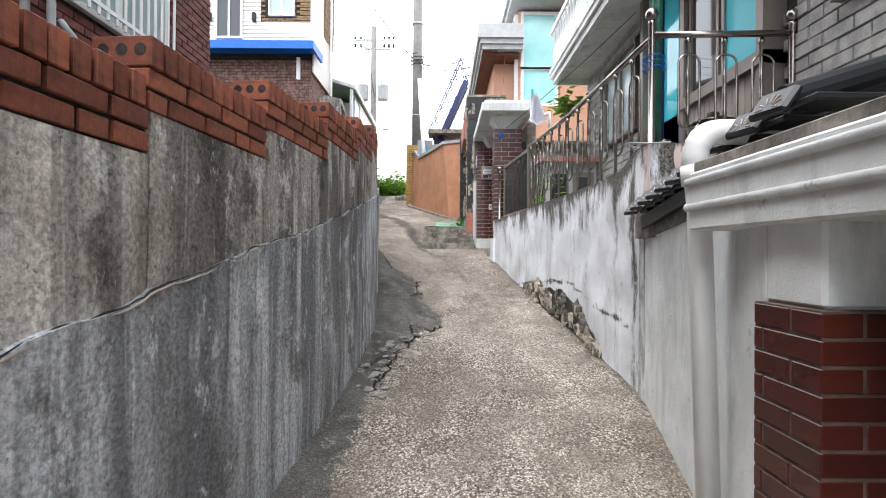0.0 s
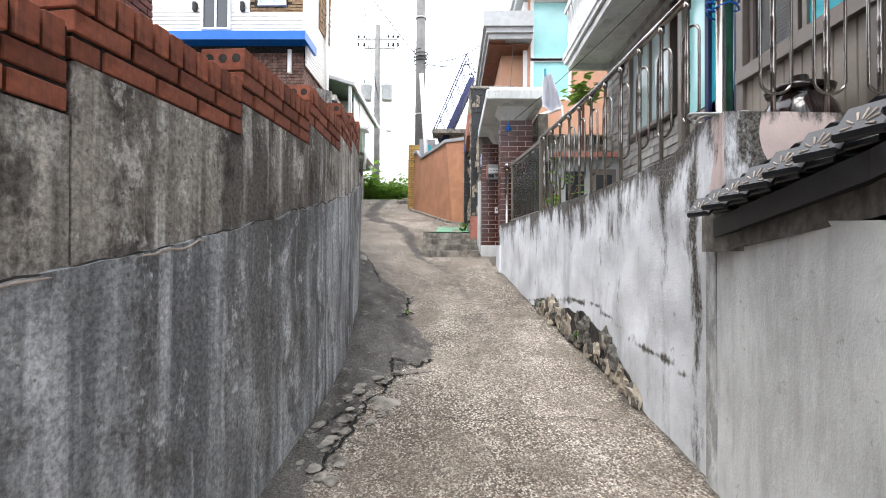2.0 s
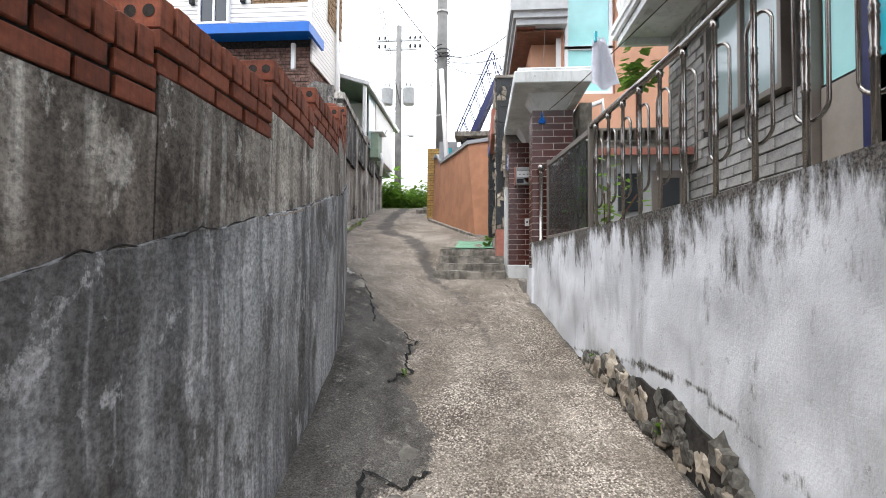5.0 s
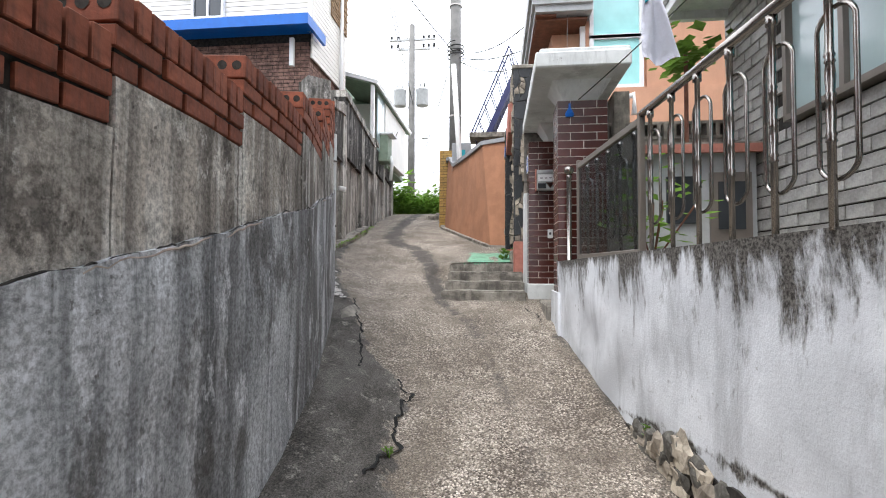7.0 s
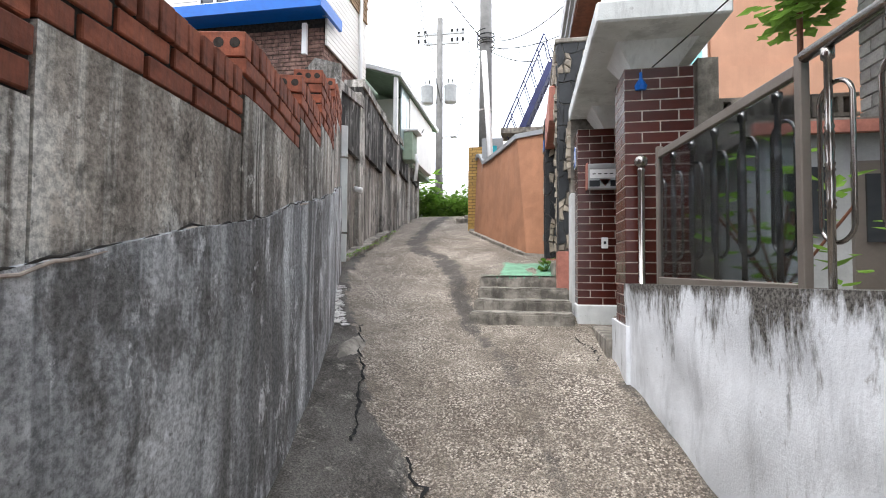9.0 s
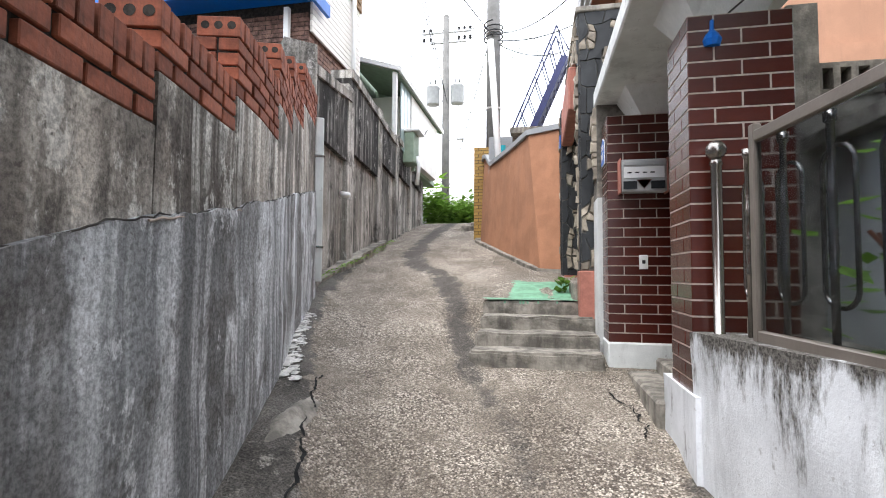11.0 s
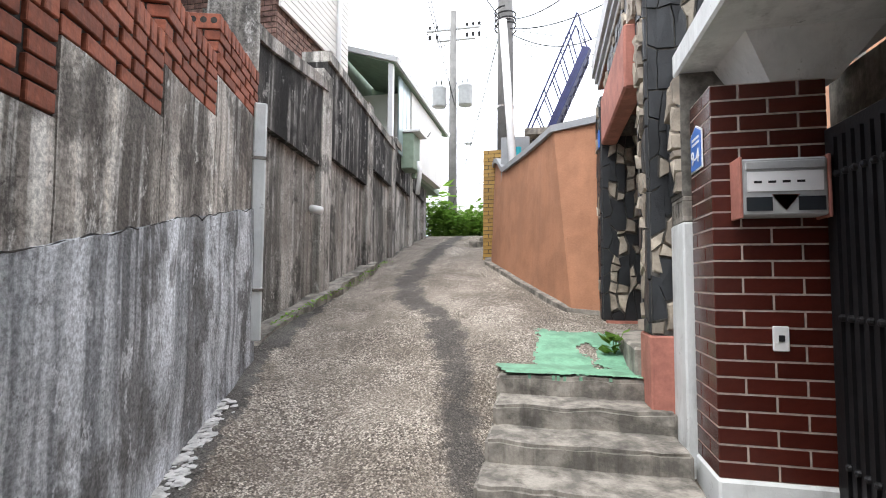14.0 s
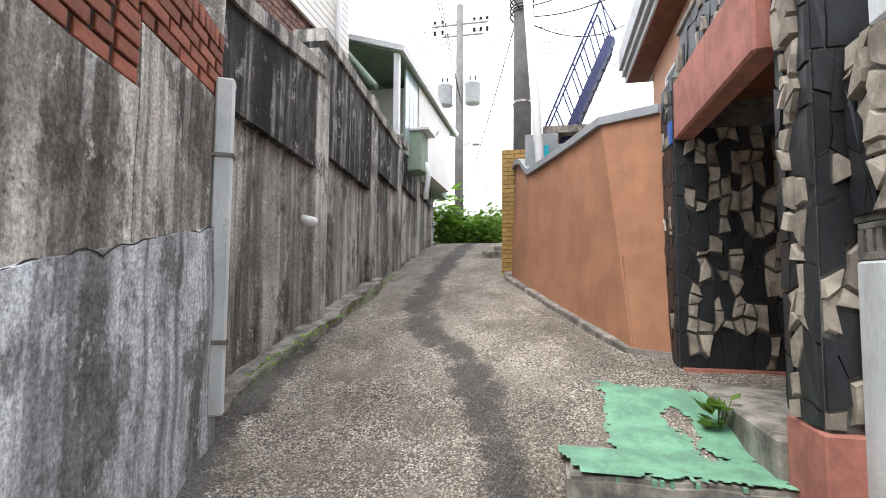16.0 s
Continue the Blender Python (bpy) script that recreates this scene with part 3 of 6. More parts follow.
edge_brick, end_brick = rowlock_mesh(False), rowlock_mesh(True)
for (y0, z0), (y1, _) in list(zip(STEPS, STEPS[1:]))[3:]:
    n = round((y1 - y0) / 0.0695)
    pitch = (y1 - y0 - 0.01) / n
    for i in range(n):
        yc = y0 + 0.03 + pitch * i
        piece("brick", edge_brick if i else end_brick, wall_a, *beside(yc, 0.092), z0 + 0.049 + 0.067 * courses(y0), tangent(yc) - 90, 0.004)


# ---- retaining wall in front of the terrace house ----
def crack_c(y):
    """Height of the crack that runs through the plaster above the bared stones."""
    return lerp([(3.5, 0.98), (3.66, 0.97), (4.05, 1.02), (4.42, 1.06), (4.84, 1.19), (5.28, 1.2), (6.63, 1.08)], y) + 0.02 * noise.noise((y * 7, 0, 0))


def damp_c(y, share, z):
    top = max(0.0, share - 0.62) * 0.5 + max(0.0, share - 0.94) * 1.6 + 0.13 * max(0.0, noise.noise((0, y * 3, 2)))
    foot = max(0.0, 0.13 - share) * 1.9
    seam = 0.3 * max(0, 1 - abs(y - 3.5 - 0.05 * noise.noise((0, 0, z * 5))) / 0.08)
    crack = 0.3 * max(0, 1 - abs(z - crack_c(y)) / 0.035) if 3.5 < y < 6.7 else 0
    return 0.04 + max(top, foot, seam, crack)


def top_c(y):
    return lerp([(3.2, 2.24), (3.5, 2.24), (3.75, 2.13), (5, 2.1), (8.2, 2.03)], y)


PLAN_C = [(x, y) for y, x in RIGHT][::-1]
wall_c = part("wall_east", run_wall(PLAN_C, lambda y: lerp(GRADE, y) - 0.3, top_c, 0.22, step=0.04, rows=44, damp=damp_c, rough=0.022), "white")
tagged(wall_c, "whitewashed plaster retaining wall with black mould streaks", "wall", kind="structure")
# end of the wall at the gate
terrace = part("terrace", B((1.5, 2.6, 3.3, 5.2, 1.2, 2.1), (1.38, 2.6, 5.2, 6.4, 1.0, 2.0), (1.3, 2.6, 6.4, 8.6, 1.0, 1.98)), "conc")
tagged(terrace, "raised concrete terrace behind the white wall", "terrace", kind="structure")

corner = part("terrace_corner", run_wall([(1.375, 3.262), (2.0, 3.262), (2.5, 3.262)], lambda y: 1.7, lambda y: 2.235 + 0.012 * noise.noise((y * 9, 0, 0)), 0.12, step=0.04, rows=16,
              damp=lambda y, s, z: 0.1 + 0.22 * max(0.0, noise.noise((y * 4, z * 6, 1))), rough=0.02), "pinkwash")
tagged(corner, "stained pinkish plaster at the terrace's corner", "wall", kind="structure")
wire = thing("wire_coil", "loose coil of grey wire round the corner post's foot", "wire", (1.46, 3.46, 2.25))
for k in range(3):
    part("strand", tube(bmesh.new(), [((0.1 + 0.02 * k) * math.cos(a), (0.08 + 0.01 * k) * math.sin(a), 0.012 * k + 0.012 * math.sin(2 * a + k)) for a in (2 * math.pi * i / 20 for i in range(20))], 0.006, 6, True), "greypaint", wire, smooth=True)

# rubble stones that show where the plaster has fallen off the wall's foot
rubble = thing("rubble_stones", "rough grey field stones bared under broken plaster", "stones", kind="structure")
def bare(y):
    return max(0.01, lerp([(4.12, 0.01), (4.3, 0.15), (4.6, 0.23), (4.8, 0.3), (5.2, 0.3), (5.8, 0.22), (6.2, 0.1), (6.5, 0.01)], y) * (1 + 0.35 * noise.noise((0, y * 4, 9))))


line = [(lerp(RIGHT, y) - 0.012, y) for y in [6.5 - 0.05 * i for i in range(48)]]
# strip just proud of the plaster; its dark colour stands for the recess's shade
part("bared_core", run_wall(line, lambda y: lerp(GRADE, y) - 0.1, lambda y: lerp(GRADE, y) + bare(y), 0.03, rows=6, rough=0.03), "mortar", rubble, "dark strip for the shaded hollow between the stones")
for i in range(110):
    y = 4.16 + 2.25 * random.random()
    z = lerp(GRADE, y) + random.uniform(0.0, 0.92) * bare(y)
    bm = bmesh.new()
    bmesh.ops.create_icosphere(bm, subdivisions=1, radius=1)
    bmesh.ops.subdivide_edges(bm, edges=bm.edges[:], cuts=1)
    s = random.uniform(0.03, 0.085)
    for v in bm.verts:
        v.co *= 1 + 0.6 * noise.noise(v.co * 1.4 + Vector((i, 0, 0))) + 0.25 * noise.noise(v.co * 4 + Vector((0, i, 0)))
        v.co = Vector((v.co.x * s * 0.5, v.co.y * s * 1.2, v.co.z * s * 1.1))
    o = part("stone", bm, "palestone" if i % 2 else "stonemortar", rubble)
    o.location = (lerp(RIGHT, y) - 0.014, y, z)

# ---- steel railing ----
RAIL = [(1.47, 3.45), (1.27, 5.0), (1.12, 6.38), (0.94, 7.98)]


def rail_x(y):
    return lerp([(b, a) for a, b in RAIL], y)


def rail_z(y):
    return lerp([(3.4, 3.03), (5, 2.9), (7.9, 2.87)], y)


railing = thing("railing", "polished stainless steel railing with oval rings on the wall", "railing", (1.2, 5, 2.1))
origin = Matrix.Translation((-1.2, -5, -2.1))


def onto(ob):
    ob.matrix_parent_inverse = origin
    return ob


bm = bmesh.new()
rod(bm, (1.47, 3.45, rail_z(3.45)), (1.27, 5, rail_z(5)), 0.023, n=14)
rod(bm, (1.27, 5, rail_z(5)), (1.12, 6.38, rail_z(6.38)), 0.023, n=14)
onto(part("handrail", bm, "steel", railing, smooth=True))
onto(part("handrail", rod(bmesh.new(), (1.47, 3.45, 3.05), (2.44, 3.4, 3.05), 0.023, n=14), "steel", railing, smooth=True))
BALUSTER = [(0.012, 0), (0.012, 0.26), (0.016, 0.265), (0.012, 0.275), (0.016, 0.285), (0.012, 0.295), (0.015, 0.35), (0.012, 0.38), (0.016, 0.385), (0.012, 0.395), (0.016, 0.405), (0.012, 0.415), (0.015, 0.46), (0.012, 0.5),
            (0.016, 0.505), (0.012, 0.515), (0.016, 0.525), (0.012, 0.535), (0.012, 0.74), (0.02, 0.745), (0.02, 0.78)]
RING = [(0.075 * math.cos(a), (0.2 if math.sin(a) > 0 else -0.2) + 0.065 * math.sin(a)) for a in (2 * math.pi * (i + 0.5) / 20 for i in range(20))]


def baluster(x, y, z0, z1, along):
    """A turned post with an oval ring on it; along: the way of the rail in plan."""
    n = Vector((along[0], along[1], 0)).normalized()
    k = (z1 - z0) / 0.78
    p = part("baluster", lathe(bmesh.new(), [(r, h * k) for r, h in BALUSTER], 10), "steel", railing, smooth=True)
    onto(p).location = (x, y, z0)
    r = part("ring", tube(bmesh.new(), [(n.x * a + 0.02 * n.y, n.y * a - 0.02 * n.x, (z1 - z0) * 0.53 + b) for a, b in RING], 0.008, 7, True), "steel", p, smooth=True)


for i in range(11):
    y = 3.72 + 0.255 * i
    baluster(rail_x(y), y, top_c(y) - 0.01, rail_z(y) - 0.02, (rail_x(y + 0.1) - rail_x(y), 0.1))
for x in (1.72, 1.98, 2.24):
    baluster(x, 3.44, 2.2, 3.03, (1, 0))
for x, y, z0, z1 in ((1.47, 3.45, 2.22, 3.16), (2.43, 3.4, 2.16, 3.14), (0.93, 8.02, 2.0, 2.84)):
    bm = bmesh.new()
    lathe(bm, [(0.045, z0), (0.045, z0 + 0.02), (0.024, z0 + 0.03), (0.024, z1 - 0.04), (0.03, z1 - 0.03), (0.02, z1)], 14, Matrix.Translation((x, y, 0)))
    bmesh.ops.create_uvsphere(bm, u_segments=16, v_segments=10, radius=0.046, matrix=Matrix.Translation((x, y, z1 + 0.035)))
    onto(part("post", bm, "steel", railing, smooth=True))
# glazed panel next to the gate
d = Vector((0.94 - 1.12, 7.98 - 6.38, 0))
gp = thing("glass_panel", "smoked glass panel in a grey steel frame beside the gate", "railing panel", (1.12, 6.38, 2.04))
ang = math.degrees(math.atan2(d.y, d.x))
turn = pose(0, 0, 0, 0, 0, ang)
L = d.length - 0.22
pane = part("pane", B((0.03, L - 0.05, -0.004, 0.004, 0.05, 0.78), rot=turn), "tint", gp, "smoked grey glass")
pane.visible_shadow = False
part("frame", B((0, 0.035, -0.018, 0.018, 0, 0.86), (0.035, L - 0.07, -0.018, 0.018, 0, 0.045), (0.035, L - 0.07, -0.018, 0.018, 0.785, 0.83), (L - 0.07, L - 0.035, -0.018, 0.018, 0, 0.86), bevel=0.004, rot=turn), "alum", gp)
for i in range(6):
    y = 6.62 + 0.25 * i
    baluster(rail_x(y) + 0.05, y, 2.03, 2.84, (rail_x(y + 0.1) - rail_x(y), 0.1))


# ---- tiled gate ----
def tiled(name, x0, x1, y0, y1, z0, z1, label, mat="tile", grout="palemortar", pitch=0.0755, length=0.235, gap=0.009, faces="wsn", category="gate pillar", kind=""):
    """A pier faced with glazed tiles in a running bond; w: the lane's face, s: the downhill face."""
    th = thing(name, label, category, ((x0 + x1) / 2, (y0 + y1) / 2, z0), kind=kind)
    cx, cy = th.location.x, th.location.y
    part("core", B((x0 - cx + 0.001, x1 - cx - 0.001, y0 - cy + 0.001, y1 - cy - 0.001, 0, z1 - z0)), grout, th, "pale grout")
    cache = {}
    n = round((z1 - z0) / pitch)
    pitch = (z1 - z0) / n
    for r in range(n):
        z = pitch * (r + 0.5)
        for face in faces:
            a, b = (y0, y1) if face in "we" else (x0, x1)
            s = a + (-(length + gap) / 2 if r % 2 else 0)
            while s < b:
                u, v = max(s, a), min(s + length, b)
                s += length + gap
                if v - u < 0.02:
                    continue
                l = round(v - u, 3)
                if l not in cache:
                    cache[l] = brick_mesh("tile", l, 0.012, pitch - gap, mat, 0.002)
                m = (u + v) / 2
                if face == "w":
                    p = (x0 - cx + 0.004, m - cy, z, 90)
                elif face == "e":
                    p = (x1 - cx - 0.004, m - cy, z, 90)
                elif face == "s":
                    p = (m - cx, y0 - cy + 0.004, z, 0)
                else:
                    p = (m - cx, y1 - cy - 0.004, z, 0)
                piece("tile", cache[l], th, *p)
    return th


tiled("gate_pillar", 0.84, 1.3, 8.1, 8.47, 1.72, 3.56, "tall gate pillar clad in glazed brown tiles", faces="ws")
tiled("gate_pillar", 0.665, 1.14, 9.61, 9.93, 1.77, 3.56, "gate pillar of dark brown tiles with mailbox and bell", faces="ws")
plinth = part("pillar_plinth", B((0.655, 1.16, 9.59, 9.94, 1.3, 1.772), bevel=0.012), "white2")
tagged(plinth, "white painted plinth under the tiled pillar", "plinth")
sill = part("gate_threshold", B((0.78, 1.5, 8.58, 9.5, 1.2, 1.58), (0.98, 1.1, 8.6, 9.5, 1.5, 1.68), bevel=0.015), "conc")
tagged(sill, "worn concrete threshold with a white kerb", "threshold")
end_block = part("wall_end", run_wall([(0.825, 8.6), (0.825, 8.03), (1.42, 8.03)], lambda y: 0.9, lambda y: 1.74, 0.12, step=0.06, rows=10, damp=lambda y, s, z: 0.08 + max(0.0, 0.3 - s), rough=0.015), "white")
tagged(end_block, "whitewashed wall end under the gate pillar", "wall end")

gate = thing("metal_gate", "black sheet-iron double gate standing ajar", "gate", (1.12, 9.1, 1.7))
for y0, y1 in ((8.62, 9.1), (9.12, 9.6)):
    leaf = part("leaf", B((0.0, 0.03, y0 - 9.1, y1 - 9.1, 0.0, 1.62), bevel=0.006), "iron", gate)
    part("rib", B(*[(-0.014, 0.001, y0 - 9.1 + 0.06 * j + 0.02, y0 - 9.1 + 0.06 * j + 0.045, 0.06, 1.56) for j in range(7)]), "iron", leaf)
    bm = bmesh.new()
    for j in range(6):
        for zz in (0.2, 0.8, 1.4):
            bmesh.ops.create_uvsphere(bm, u_segments=8, v_segments=5, radius=0.016, matrix=Matrix.Translation((-0.016, y0 - 9.1 + 0.06 * j + 0.06, zz)))
    tagged(part("studs", bm, "iron", leaf), kind="stuff")

inner = part("gate_inner_wall", B((1.45, 1.6, 8.48, 10.2, 1.5, 3.765)), "conc")
tagged(inner, "shaded concrete wall inside the gateway", "wall", kind="structure")
canopy = thing("gate_canopy", "white concrete canopy slab over the gate with sloping soffit", "canopy", (0.95, 9, 3.56))
part("slab", B((-0.34, 0.5, -1.2, 1.05, 0.21, 0.35), (-0.3, 0.5, -1.16, 1.02, 0.35, 0.4), bevel=0.012), "white2", canopy)
for yc in (-0.65, 0.76):
    bm = bmesh.new()
    lo = [bm.verts.new((x, yc + y, 0.0)) for x, y in ((-0.02, -0.13), (0.25, -0.13), (0.25, 0.13), (-0.02, 0.13))]
    hi = [bm.verts.new((x, yc + y, 0.215)) for x, y in ((-0.16, -0.24), (0.4, -0.24), (0.4, 0.24), (-0.16, 0.24))]
    for i in range(4):
        bm.faces.new((lo[i], lo[(i + 1) % 4], hi[(i + 1) % 4], hi[i]))
    bm.faces.new(lo[::-1])
    bm.faces.new(hi)
    part("bracket", bm, "white2", canopy)

# mailbox, bell, house number
box = thing("mailbox", "grey and rust-red steel mailbox with a white label", "mailbox", (0.915, 9.605, 2.93))
part("body", B((-0.165, 0.165, -0.11, 0.0, 0.0, 0.25), bevel=0.008), "greypaint", box)
for x in (-0.176, 0.164):
    part("side", B((x, x + 0.012, -0.115, 0.0, -0.01, 0.26), bevel=0.003), "pink", box, "faded red side plate")
part("flap", B((-0.15, 0.15, -0.12, -0.108, 0.2, 0.235), bevel=0.003), "greypaint", box)
part("label_plate", B((-0.145, 0.145, -0.116, -0.109, 0.105, 0.19)), "signwhite", box, "white label plate")
for i in range(4):
    part("writing", B((-0.12 + 0.055 * i, -0.09 + 0.055 * i, -0.1175, -0.1155, 0.14, 0.15)), "iron", box)
for x in (-0.15, 0.05):
    part("window", B((x, x + 0.1, -0.116, -0.109, 0.02, 0.08)), "darkglass", box)
bm = bmesh.new()
for a in ((-0.055, 0.09), (0.0, 0.02), (0.055, 0.09)):
    bm.verts.new((a[0], -0.117, a[1]))
bm.verts.ensure_lookup_table()
f = bm.faces.new(bm.verts[:])
bmesh.ops.solidify(bm, geom=[f], thickness=0.004)
part("emblem", bm, "pink", box)
bell = thing("doorbell", "small white doorbell plate on dark tiles", "doorbell", (0.925, 9.612, 2.395))
part("plate", B((-0.032, 0.032, -0.014, 0, -0.055, 0.055), bevel=0.004), "upvc", bell)
part("button", B((-0.012, 0.012, -0.02, -0.013, -0.012, 0.016), bevel=0.002), "iron", bell)
plate = thing("house_number", "blue house number plate reading 9-4 on the pillar", "sign", (0.66, 9.8, 3.3))
def plate_mesh(k, x0, x1):
    """The plate's outline, a rectangle with a shallow gable, k times as large."""
    bm = bmesh.new()
    out = [(-0.09, -0.1), (0.09, -0.1), (0.09, 0.09), (0.0, 0.13), (-0.09, 0.09)]
    a, b = [[bm.verts.new((x, p * k, q * k)) for p, q in out] for x in (x0, x1)]
    bm.faces.new(a)
    bm.faces.new(b[::-1])
    for i in range(5):
        bm.faces.new((a[i], b[i], b[(i + 1) % 5], a[(i + 1) % 5]))
    bmesh.ops.recalc_face_normals(bm, faces=bm.faces)
    return bm


part("border", plate_mesh(1.0, -0.006, 0.0), "signwhite", plate)
part("plate", plate_mesh(0.92, -0.009, -0.004), "sign", plate)


def words(name, text, size, m, mat, parent):
    c = bpy.data.curves.new(name, "FONT")
    c.body, c.size, c.extrude, c.align_x, c.align_y = text, size, 0.0015, "CENTER", "CENTER"
    tmp = bpy.data.objects.new(name, c)
    scene.collection.objects.link(tmp)
    me = bpy.data.meshes.new_from_object(tmp.evaluated_get(bpy.context.evaluated_depsgraph_get()))
    bpy.data.objects.remove(tmp)
    me.materials.clear()
    me.materials.append(M[mat])
    o = new(name, me)
    o.parent = parent
    o.matrix_basis = m
    return o


words("writing", "9-4", 0.1, pose(-0.012, 0, -0.035, 90, 0, -90), "signwhite", plate)
part("small_writing", B(*[(-0.012, -0.009, -0.06 + 0.024 * i, -0.045 + 0.024 * i, z, z + 0.012) for i in range(5) for z in (0.03, 0.055)]), "signwhite", plate)
hook = thing("blue_hook", "bright blue plastic hook on the tiled pillar", "hook", (0.95, 8.1, 3.4))
part("hook", lathe(bmesh.new(), [(0.035, 0), (0.045, 0.03), (0.03, 0.06), (0.012, 0.08), (0.01, 0.13)], 10), "blue", hook)

# ---- steps ----
steps = thing("steps", "worn concrete steps beside the lane, landing painted green", "steps", (0.1, 9.9, 1.5))
for i, (y, z) in enumerate(((9.5, 1.68), (9.82, 1.79), (10.12, 1.91), (10.4, 2.03))):
    bm = B((-0.53 + 0.012 * i - 0.02 * (i == 3), 0.52, y - 9.9, 1.0, -0.2 if not i else 0.0, z - 1.5))
    bmesh.ops.bevel(bm, geom=bm.edges[:], offset=0.018, segments=2, affect="EDGES")
    bmesh.ops.subdivide_edges(bm, edges=[e for e in bm.edges if e.calc_length() > 0.3], cuts=14, use_grid_fill=True)
    for v in bm.verts:
        v.co += Vector((0, 0.6, 0.5)) * (0.022 * noise.noise(v.co * 5 + Vector((i * 3, 0, 0))) + 0.012 * noise.noise(v.co * 17))
    part("step", bm, "conc", steps)
def spill(x, y):
    """Above zero where the green paint lies."""
    far = min(x + 0.36 + 0.25 * (y - 10.42) if y < 10.75 else x + 0.17, 0.5 - x, 11.55 - y - 0.2 * (x - 0.2), y - 10.405)
    bare = 0.06 - math.hypot((x - 0.24 - 0.15 * (11.0 - y)) * 1.1, (y - 11.0) * 0.2)
    ragged = 0.07 * noise.noise((x * 5, y * 4, 7)) + 0.04 * noise.noise((x * 18, y * 12, 1)) + 0.04 * noise.noise((x * 45, y * 30, 1))
    return min(far + ragged, -bare * 2.2 + ragged * 1.5)


bm = bmesh.new()
cell, at = 0.018, {}
for i in range(60):
    for j in range(70):
        x, y = -0.5 + cell * i, 10.4 + cell * j
        if spill(x + cell / 2, y + cell / 2) > 0:
            corner = []
            for p, q in ((i, j), (i + 1, j), (i + 1, j + 1), (i, j + 1)):
                if (p, q) not in at:
                    px, py = -0.5 + cell * p, 10.4 + cell * q
                    z = surf_z(px, py) if py > 10.9 else max(2.038, surf_z(px, py))
                    at[p, q] = bm.verts.new((px - 0.1, py - 9.9, z + 0.009 - 1.5))
                corner.append(at[p, q])
            bm.faces.new(corner)
for x, h in ((-0.2, 0.03), (-0.05, 0.06), (-0.02, 0.09), (0.02, 0.05), (0.12, 0.025), (0.3, 0.02)):
    bmesh.ops.create_cube(bm, size=1, matrix=Matrix.Translation((x - 0.1, 10.412 - 9.9, 2.035 - h / 2 - 1.5)) @ Matrix.Diagonal((0.018, 0.02, h, 1)))
part("paint", bm, "green", steps, "patch of spilled green paint")

# cracks and crusts in the lane
for seed, wide, pts in ((1, 0.012, ((-0.46, 3.35), (-0.4, 3.8), (-0.33, 4.2), (-0.27, 4.5), (-0.33, 4.78), (-0.13, 4.76), (0.01, 4.92))), (2, 0.013, ((-0.36, 5.75), (-0.3, 6.1), (-0.36, 6.45), (-0.33, 6.8), (-0.47, 7.05))),
                        (3, 0.009, ((-0.72, 6.9), (-0.92, 7.6), (-1.1, 8.1), (-1.28, 8.6))), (4, 0.007, ((-0.37, 3.95), (-0.52, 3.85), (-0.62, 3.6))), (5, 0.004, ((-0.3, 4.0), (0.3, 3.92), (0.9, 3.98), (1.3, 3.9))),
                        (6, 0.007, ((0.6, 9.1), (0.72, 8.75), (0.7, 8.4)))):
    bm = bmesh.new()
    rows = []
    for k, ((xa, ya), (xb, yb)) in enumerate(zip(pts, pts[1:])):
        n = max(5, int(math.hypot(xb - xa, yb - ya) / 0.025))
        for i in range(n):
            f = i / n
            x, y = xa + (xb - xa) * f, ya + (yb - ya) * f
            x += 0.05 * noise.noise((y * 6 + seed * 9, x * 6, 0)) + 0.03 * noise.noise((y * 21, x * 21, seed))
            y += 0.03 * noise.noise((x * 9, y * 9, seed * 4))
            half_w = wide * (0.35 + 1.3 * abs(noise.noise((x * 13, y * 13, seed))) + 0.3 * random.random())
            d = Vector((xb - xa, yb - ya)).normalized()
            rows.append([bm.verts.new((x - s * d.y * half_w, y + s * d.x * half_w, surf_z(x, y) + 0.006 + 0.005 * abs(s))) for s in (-1, 1)])
    for p, q in zip(rows, rows[1:]):
        bm.faces.new((p[0], p[1], q[1], q[0]))
    bmesh.ops.recalc_face_normals(bm, faces=bm.faces)
    o = part("crack", bm, "black")
    tagged(o, "dark jagged crack in the concrete lane", "crack", kind="structure")


def rubbish(name, places, mat, label, category, seed):
    """Flat broken flakes lying along a line of places (x, y, size)."""
    rnd = random.Random(seed)
    bm = bmesh.new()
    for x, y, size in places:
        k = bmesh.ops.create_icosphere(bm, subdivisions=2, radius=1)["verts"]
        turn = rnd.uniform(0, 3)
        for v in k:
            p = v.co * (1 + 0.55 * noise.noise(v.co * 1.6 + Vector((x * 9, y * 9, 0))) + 0.2 * noise.noise(v.co * 5))
            v.co = Vector((x + size * (p.x * math.cos(turn) - p.y * math.sin(turn)), y + size * (p.x * math.sin(turn) + p.y * math.cos(turn)) * 1.3, surf_z(x, y) + size * 0.28 * p.z))
    o = part(name, bm, mat)
    tagged(o, label, category, kind="stuff")


